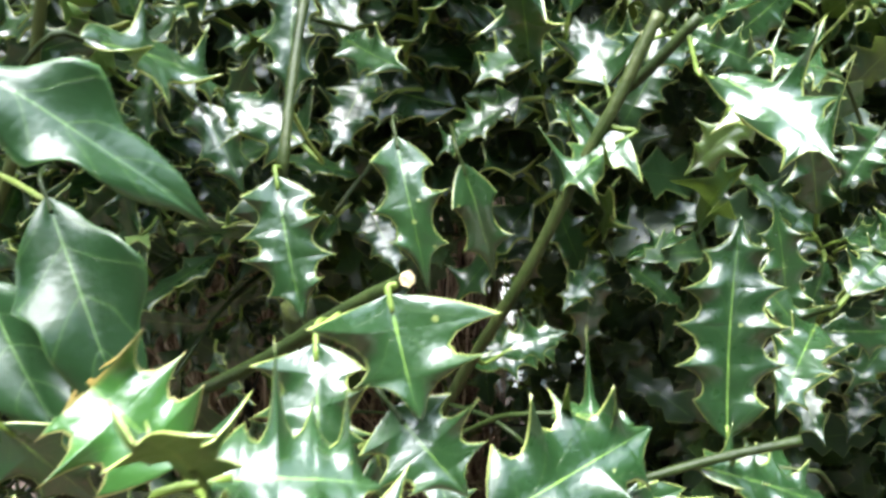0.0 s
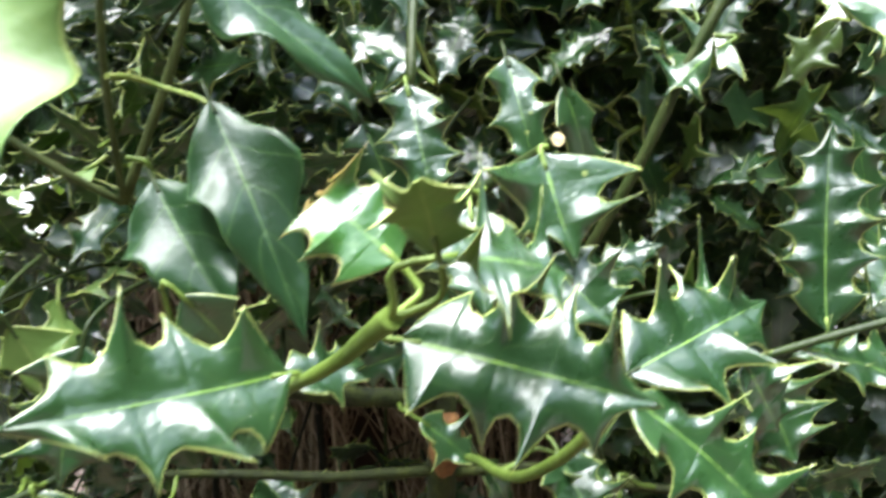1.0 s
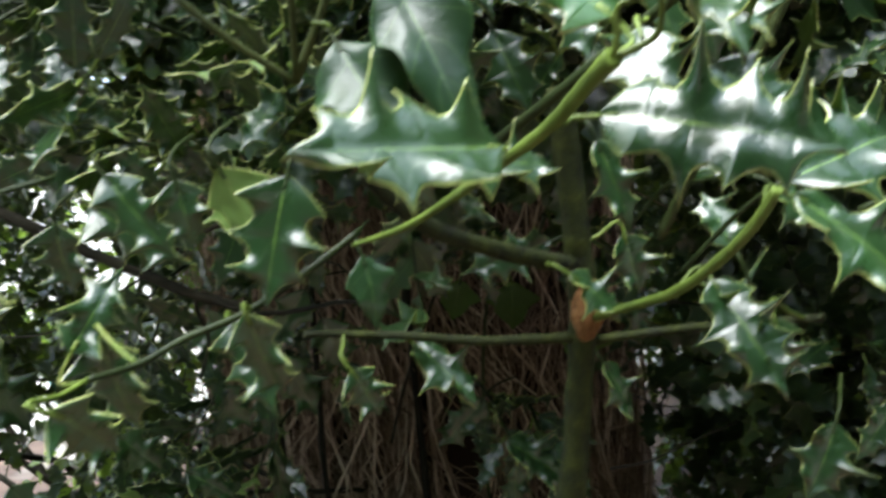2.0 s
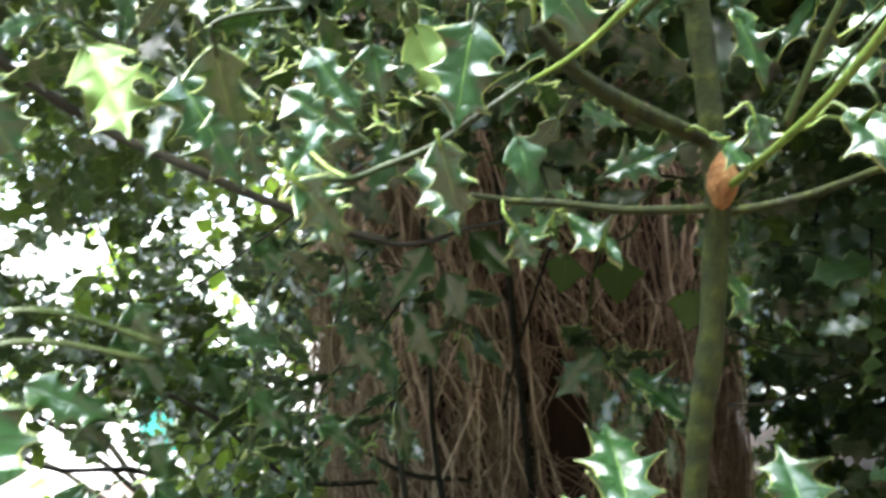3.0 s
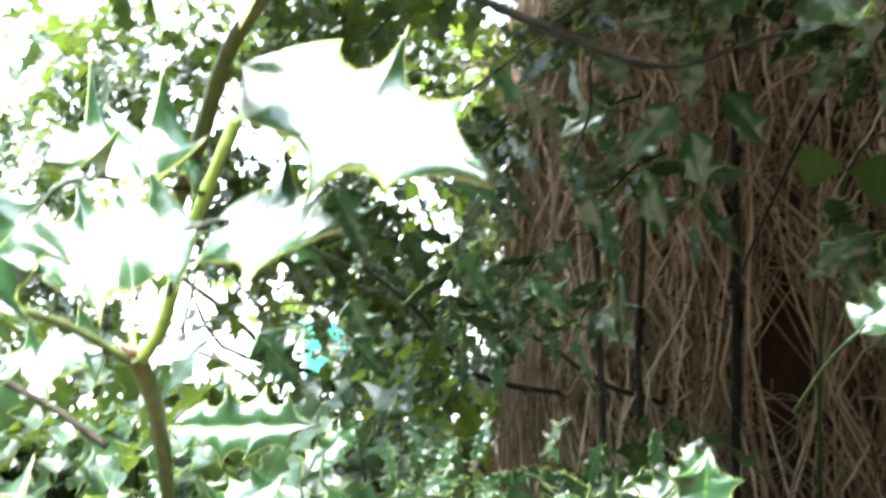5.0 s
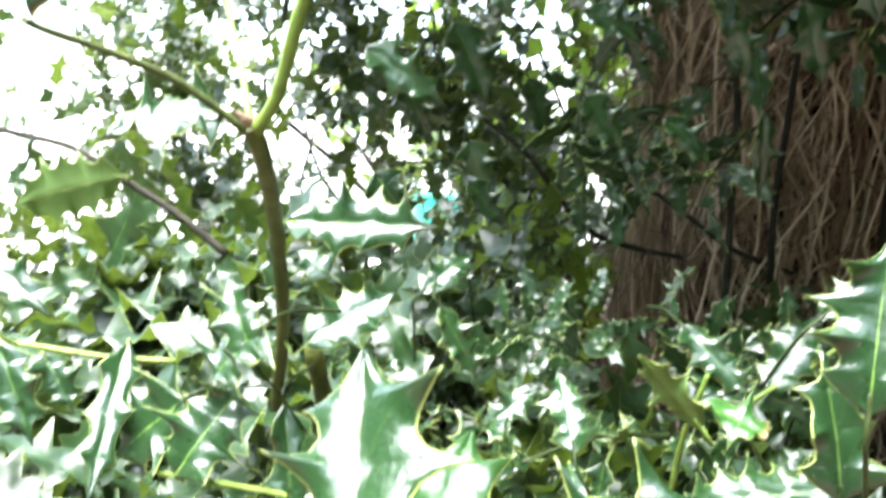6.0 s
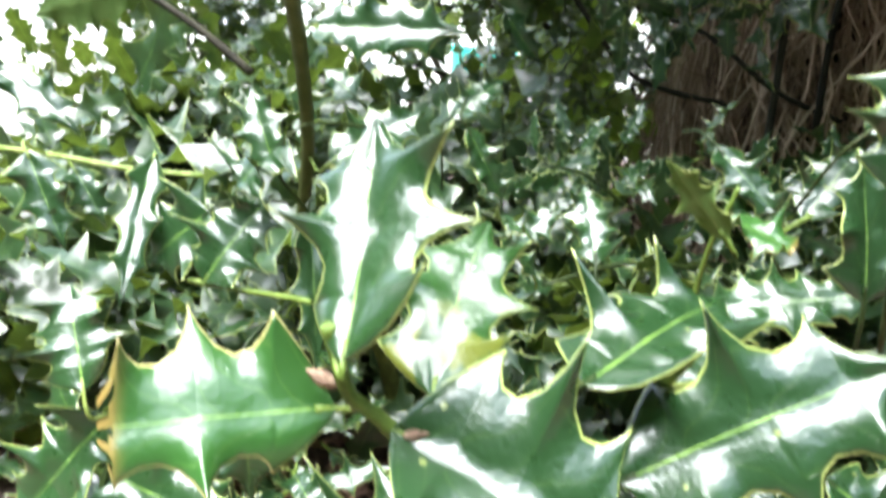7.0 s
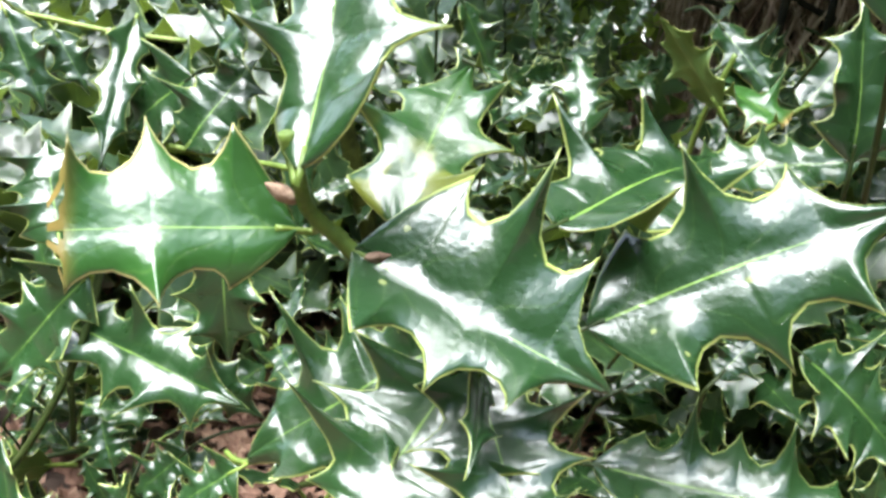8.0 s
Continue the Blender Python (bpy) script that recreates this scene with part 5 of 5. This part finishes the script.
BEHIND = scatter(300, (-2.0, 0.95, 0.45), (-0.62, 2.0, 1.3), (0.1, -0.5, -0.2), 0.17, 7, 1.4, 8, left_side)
BEHIND += scatter(45, (-2.1, 0.35, 0.45), (-1.25, 1.2, 1.2), (0.1, -0.4, -0.2), 0.17, 6, 1.3, 13, off_sightline)
BEHIND += scatter(4, (-0.86, 0.86, 0.28), (-0.60, 1.02, 0.72), (0.1, -0.6, -0.1), 0.12, 6, 1.3, 45, off_sightline)
BEHIND += scatter(9, (-0.86, 0.98, 0.42), (-0.66, 1.25, 1.2), (0.1, -0.5, -0.2), 0.14, 7, 1.2, 14, off_sightline)
shrub = thing("shrub", (-1.3, 1.7, GROUND), "dark evergreen shrub standing beside the trunk", "shrub")
foliage("foliage", shrub, FAR, BEHIND, SMALL, "dark evergreen leaves")
RIGHT = scatter(560, (-0.02, 1.0, 0.15), (1.3, 2.0, 1.3), (-0.1, -0.5, -0.2), 0.16, 8, 1.4, 9, beside_trunk)
RIGHT += scatter(40, (-0.02, 1.6, 0.8), (0.4, 2.3, 1.3), (-0.1, -0.5, -0.2), 0.16, 8, 1.4, 15, beside_trunk)
RIGHT += scatter(70, (-0.04, 1.8, 0.55), (0.3, 2.6, 1.3), (-0.1, -0.5, -0.2), 0.16, 8, 1.4, 17, beside_trunk)
shrub_b = thing("shrub", (0.6, 1.6, GROUND), "dense dark evergreen shrub beside the trunk", "shrub")
foliage("foliage", shrub_b, FAR, RIGHT, SMALL, "dark evergreen leaves")
# this ivy looks lit through its colour, not through the sun
climber = thing("climbing_ivy", (-0.9, 1.6, GROUND), "yellow-green ivy beside the trunk, backlight put into its colour", "ivy")
LIT = scatter(140, (-1.6, 1.35, 0.2), (-0.66, 2.2, 1.25), (0.0, -0.3, -0.3), 0.14, 6, 0.9, 10, off_sightline)
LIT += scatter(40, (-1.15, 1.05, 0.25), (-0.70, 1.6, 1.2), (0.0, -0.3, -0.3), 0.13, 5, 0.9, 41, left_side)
LIT += scatter(14, (-0.86, 1.0, 0.36), (-0.74, 1.25, 0.62), (0.0, -0.3, -0.3), 0.12, 6, 0.85, 49, off_sightline)
LIT += scatter(10, (-0.95, 1.2, 0.62), (-0.78, 1.4, 1.0), (0.0, -0.3, -0.3), 0.12, 6, 0.85, 50, off_sightline)
foliage("foliage", climber, BACKLIT_TINT, LIT, PLAIN, "yellow-green ivy leaves")

def shrub_branches(parent, count, low, high, seed):
    """Thin dark limbs that carry the leaves of a far shrub."""
    g = random.Random(seed)
    foot = parent.matrix_world.translation
    for i in range(count):
        end = Vector([g.uniform(a, b) for a, b in zip(low, high)])
        mid = foot.lerp(end, 0.5) + Vector((g.gauss(0, 0.22), g.gauss(0, 0.22), g.uniform(-0.05, 0.25)))
        a = foot + Vector((g.gauss(0, 0.05), g.gauss(0, 0.05), 0))
        child("branch", tube_mesh("branch", [a, a.lerp(mid, 0.5) + Vector((g.gauss(0, 0.04), 0, 0.1)), mid, mid.lerp(end, 0.6) + Vector((0, 0, g.gauss(0, 0.05))), end], 0.009, 0.002, DARKWOOD, 6, 0.15, seed + i, 4), parent, Matrix())


shrub_branches(shrub, 8, (-1.8, 0.95, 0.6), (-0.8, 1.6, 1.2), 71)
shrub_branches(shrub_b, 12, (0.1, 1.0, 0.4), (1.1, 1.4, 1.2), 72)
shrub_branches(climber, 8, (-1.3, 1.4, 0.5), (-0.75, 1.8, 1.1), 73)

# nearer sprays, leaf by leaf
NEAR = [leaf_mesh("leaf", (HOLLY, UNDER, SHOOT), 0.052, 0.052 * (0.5 + 0.05 * (i % 3)), 3 + i % 3, 0.09 + 0.03 * (i % 4), 0.05 + 0.04 * (i % 3), 300 + i, 4, (0, 0.4, 0.85, 1.0)) for i in range(12)]


def spray(bush, place, way, reach, number, size, g, face=(-0.1, -0.65, 0.72)):
    """A side branch with its leaves set round it."""
    way = Vector(way).normalized()
    place = Vector(place)
    ob = twig(bush, 0.0022, 0.0012, [place, place + way * reach * 0.5 + Vector((0, 0, 0.01)), place + way * reach])
    side = way.cross(Vector((0.2, 0.3, 0.9))).normalized()
    up = side.cross(way)
    for i in range(number):
        base = place + way * reach * (i + 1) / number
        ang = i * 2.4 + g.uniform(-0.4, 0.4)
        out = side * math.cos(ang) + up * math.sin(ang)
        d = (way * g.uniform(0.3, 0.9) + out + Vector((0, 0, -0.2))).normalized()
        nrm = Vector(face) + Vector((g.gauss(0, 0.35), g.gauss(0, 0.35), g.gauss(0, 0.3)))
        m = frame_of(base + d * 0.011, base + d, nrm) @ Matrix.Scale(size * g.uniform(0.75, 1.2), 4)
        child("leaf", NEAR[g.randrange(12)], ob, m)


def sprays(bush, count, low, high, way, reach, number, size, seed, keep=None, face=(-0.1, -0.65, 0.72)):
    g = random.Random(seed)
    for p, w, r, n, z in scatter(count, low, high, way, reach, number, size, seed, keep):
        spray(bush, p, w, r, n, z, g, face)


sprays("A", 16, (-0.32, 0.49, 1.03), (0.30, 0.58, 1.17), (0, -0.7, 0.2), 0.09, 6, 1.15, 51, None, (-0.1, -0.78, 0.62))
sprays("A", 20, (-0.32, 0.56, 0.98), (0.42, 0.66, 1.30), (0, -1.2, 0.1), 0.11, 7, 1.0, 21, None, (-0.1, -0.82, 0.55))
sprays("A", 6, (-0.58, 0.42, 0.94), (-0.30, 0.56, 1.14), (0, -0.9, 0.1), 0.11, 7, 1.1, 29, None, (0.1, -0.85, -0.45))
sprays("A", 14, (-0.34, 0.50, 1.06), (0.10, 0.60, 1.24), (0, -1.0, 0.1), 0.11, 7, 1.05, 28, None, (-0.1, -0.82, 0.55))
sprays("A", 12, (0.06, 0.50, 0.86), (0.46, 0.60, 1.12), (0, -1.0, 0.2), 0.10, 7, 1.0, 26, None, (-0.1, -0.82, 0.55))
sprays("A", 16, (-0.24, 0.47, 1.09), (0.20, 0.60, 1.24), (0, -0.9, 0.3), 0.10, 7, 1.05, 33, None, (-0.1, -0.82, 0.55))
sprays("A", 9, (-0.36, 0.46, 0.92), (-0.12, 0.56, 1.08), (0, -0.8, 0.0), 0.11, 7, 1.1, 34, None, (0.1, -0.85, -0.45))
sprays("A", 6, (0.05, 0.58, 0.70), (0.40, 0.66, 0.95), (0, -1.0, 0.0), 0.11, 7, 1.0, 22)
sprays("B", 16, (-0.85, 0.40, 0.26), (-0.40, 0.55, 0.42), (0.1, -1.0, 0.4), 0.11, 7, 1.0, 23)
sprays("B", 3, (-0.36, 0.36, 0.20), (0.0, 0.52, 0.36), (0.0, -1.0, 0.3), 0.11, 7, 1.0, 24, None, (0.0, 0.05, 1.0))
sprays("B", 16, (-0.52, 0.42, 0.16), (-0.14, 0.66, 0.26), (0.0, -0.6, 0.4), 0.10, 7, 1.1, 35)
sprays("B", 18, (-0.52, 0.44, 0.15), (-0.28, 0.64, 0.22), (0.0, -0.5, 0.3), 0.10, 7, 1.15, 36)
sprays("B", 12, (-0.66, -0.08, 0.12), (-0.38, 0.14, 0.20), (0.1, -0.3, 0.4), 0.08, 6, 1.0, 27)
sprays("B", 16, (-0.80, 0.04, 0.12), (-0.46, 0.30, 0.24), (0.1, -0.5, 0.4), 0.09, 6, 1.0, 25)


# dark leaf clusters that hang before the trunk
HANG = random.Random(61)
for place in ((-0.41, 0.72, 0.87), (-0.21, 0.75, 0.73), (-0.54, 0.78, 0.88), (-0.36, 0.79, 0.81), (-0.59, 0.83, 0.67), (-0.16, 0.79, 0.70), (-0.59, 0.85, 0.85), (-0.36, 0.73, 0.99), (-0.27, 0.75, 0.96), (-0.47, 0.74, 0.98), (-0.19, 0.76, 0.94), (-0.12, 0.72, 0.90), (-0.55, 0.85, 0.71), (-0.46, 0.85, 0.68), (-0.51, 0.84, 0.65), (-0.39, 0.79, 0.82), (-0.68, 0.86, 0.73)):
    spray("A", place, (HANG.gauss(0, 0.4), -0.6, -0.5), 0.11, 8, 1.15, HANG, (0.1, -0.9, -0.35))


# dull leaves that stand before the foot of the trunk
for place in ((-0.64, 0.67, 0.42), (-0.58, 0.68, 0.43), (-0.54, 0.68, 0.43), (-0.49, 0.69, 0.43), (-0.45, 0.72, 0.44), (-0.41, 0.73, 0.44), (-0.53, 0.59, 0.43), (-0.45, 0.62, 0.43)):
    spray("B", place, (HANG.gauss(0, 0.5), -0.5, 0.3), 0.09, 7, 0.95, HANG, (0.1, -0.85, 0.25))


# ---------------------------------------------------------------- unseen leaves overhead and dark walls, added to block light
def shade_leaves(count, low, high, size, seed, keep=None):
    """Plain broad leaves added overhead for shade, out of view, four folded faces each."""
    g = random.Random(seed)
    verts, faces = [], []
    while len(verts) < count * 6:
        p = Vector([g.uniform(a, b) for a, b in zip(low, high)])
        if keep and not keep(*p):
            continue
        z = size * g.uniform(0.7, 1.3)
        m = Matrix.Translation(p) @ Euler((g.gauss(0, 0.6), g.gauss(0, 0.6), g.uniform(0, 6.3))).to_matrix().to_4x4()
        o = len(verts)
        for q in ((0, 0, 0), (-0.32, 0.4, 0.08), (0, 0.45, 0), (0.32, 0.4, 0.08), (0, 1, -0.06), (0, 0.2, 0)):
            verts.append((m @ (Vector(q) * z))[:])
        faces += [(o, o + 5, o + 2, o + 1), (o, o + 3, o + 2, o + 5), (o + 1, o + 2, o + 4), (o + 3, o + 4, o + 2)]
    return verts, faces


def overhead(x, y, z):
    if ((x - 0.2) / 2.3) ** 4 + ((y - 2.0) / 1.75) ** 4 + ((z - 2.25) / 0.85) ** 4 > 1.1 + 0.5 * noise.noise(Vector((x, y, z)) * 1.5):
        return False
    return x > -0.72 + 0.1 * math.sin(y * 4) and y > 0.70 + 0.30 * (z - 1.6) + 0.08 * math.sin(x * 5)


# added overhead, out of view, to keep the sun off the trunk
cv, cf = shade_leaves(10500, (-2.2, 0.4, 1.5), (2.6, 3.6, 3.0), 0.12, 31, overhead)
me = bpy.data.meshes.new("crown")
me.from_pydata(cv, [], cf)
me.materials.append(DULL)
crown = child("crown", me, bpy.data.objects["tree"], Matrix(), "dense broad leaves out of view, added to shade the trunk")
crown["kind"] = "stuff"


# hedge-like blocks added to cut sky light and darken reflections
def build_light_block(name, size, m, label):
    bm = bmesh.new()
    bmesh.ops.create_cube(bm, size=1)
    bmesh.ops.subdivide_edges(bm, edges=bm.edges[:], cuts=24, use_grid_fill=True)
    for v in bm.verts:
        v.co = Vector([c * d for c, d in zip(v.co, size)])
        v.co += 0.18 * noise.noise_vector(v.co * 2.2) + 0.07 * noise.noise_vector(v.co * 9)
    me = bpy.data.meshes.new(name)
    bm.to_mesh(me)
    bm.free()
    me.materials.append(BLOCK_GREEN)
    tagged(new(name, me), label, "hedge", kind="structure").matrix_basis = m


build_light_block("hedge_back", (9, 0.8, 3.1), pose(1.4, -2.9, GROUND + 1.45), "unseen dark green wall, added to block low sky light")
build_light_block("hedge_far", (5.5, 0.8, 2.9), pose(3.0, 4.4, GROUND + 1.4), "dark green wall added to darken the gaps beyond the trunk")
build_light_block("hedge_left", (0.8, 3.6, 3.8), pose(-3.4, -2.0, GROUND + 1.8), "unseen dark green wall, added to block light from the left")
build_light_block("hedge_side", (0.8, 8, 3.6), pose(3.4, 0.6, GROUND + 1.7), "unseen dark green wall, added to block light from the right")


# ---------------------------------------------------------------- litter on the ground
def build_litter():
    g = random.Random(4)
    verts, faces, maps = [], [], []
    for i in range(4200):
        a, r = g.uniform(0, 6.283), g.random() ** 0.6
        x, y = (-0.4 + 1.5 * r * math.cos(a), 0.85 + 1.3 * r * math.sin(a)) if i < 2600 else (g.gauss(-0.5, 0.25), g.gauss(0.2, 0.25))
        m = pose(x, y, ground_height(x, y) + 0.006 + g.uniform(0, 0.015), g.gauss(0, 25), g.gauss(0, 25), g.uniform(0, 360)) @ Matrix.Scale(g.uniform(0.5, 1.0), 4)
        v, fc, uv = SMALL[g.randrange(8)]
        mm = np.array(m)
        o = len(verts)
        verts += (v @ mm[:3, :3].T + mm[:3, 3]).tolist()
        faces += [tuple(a + o for a in f) for f in fc]
    me = bpy.data.meshes.new("leaf_litter")
    me.from_pydata(verts, [], faces)
    me.materials.append(LITTER)
    tagged(new("leaf_litter", me), "dry brown fallen leaves on the soil", "leaf litter", kind="stuff")


build_litter()

# ---------------------------------------------------------------- small things
def build_bud(bush, place, way, size):
    bm = bmesh.new()
    bmesh.ops.create_uvsphere(bm, u_segments=12, v_segments=10, radius=1)
    for v in bm.verts:
        r = 1 + 0.18 * math.sin(3 * math.atan2(v.co.y, v.co.x)) + 0.12 * noise.noise(v.co * 3)
        taper = 1 - 0.55 * max(0, v.co.z)
        v.co = Vector((v.co.x * 0.45 * r * taper, v.co.y * 0.45 * r * taper, v.co.z)) * size
    for f in bm.faces:
        f.smooth = True
    me = bpy.data.meshes.new("bud")
    bm.to_mesh(me)
    bm.free()
    me.materials.append(BUD)
    q = Vector(way).to_track_quat("Z", "Y").to_matrix().to_4x4()
    child("bud", me, BUSH[bush], Matrix.Translation(place) @ q, "dry pinkish brown bud")


build_bud("B", (-0.398, 0.057, 0.480), (-0.5, -0.3, 0.25), 0.0052)
build_bud("B", (-0.376, 0.074, 0.464), (0.3, 0.2, 0.1), 0.0042)
# stands for the tan scar at the fork, built in the shape of a bud
build_bud("B", (-0.543, 0.157, 0.624), (-0.3, -0.6, 0.4), 0.0062)


def build_scar():
    bm = bmesh.new()
    bmesh.ops.create_icosphere(bm, subdivisions=3, radius=1)
    for v in bm.verts:
        k = 1 + 0.22 * noise.noise(v.co * 2.3)
        v.co = Vector((v.co.x * 0.0095 * k, v.co.y * 0.0085 * k, v.co.z * 0.019 * k))
    for f in bm.faces:
        f.smooth = True
    me = bpy.data.meshes.new("wound")
    bm.to_mesh(me)
    bm.free()
    me.materials.append(SCARWOOD)
    child("wound", me, BUSH["A"], pose(-0.088, 0.378, 0.855, 0, 6, 0), "raw orange wound in the bark")


build_scar()


def build_tub():
    # unknown teal thing built as a tub, placed and sized along the camera's sightline
    tub = thing("teal_stand_in", (-2.5, 3.35, GROUND), "teal stand-in for an unknown thing, placed to fit the view", "tub")
    bm = bmesh.new()
    rows = []
    profile = ((0.0, 0.0), (0.15, 0.0), (0.17, 0.02), (0.20, 0.40), (0.225, 0.41), (0.225, 0.44), (0.20, 0.44), (0.19, 0.42), (0.16, 0.03), (0.0, 0.02))
    for r, z in profile:
        rows.append([bm.verts.new((r * math.cos(a * math.pi / 16), r * math.sin(a * math.pi / 16), z)) for a in range(32)])
    for p, q in zip(rows, rows[1:]):
        for i in range(32):
            bm.faces.new((p[i], p[(i + 1) % 32], q[(i + 1) % 32], q[i])).smooth = True
    bmesh.ops.remove_doubles(bm, verts=bm.verts[:], dist=0.0005)
    me = bpy.data.meshes.new("tub_body")
    bm.to_mesh(me)
    bm.free()
    me.materials.append(TEAL)
    child("tub_body", me, tub, Matrix.Translation((-2.5, 3.35, GROUND)) @ Matrix.Scale(0.8, 4))


build_tub()
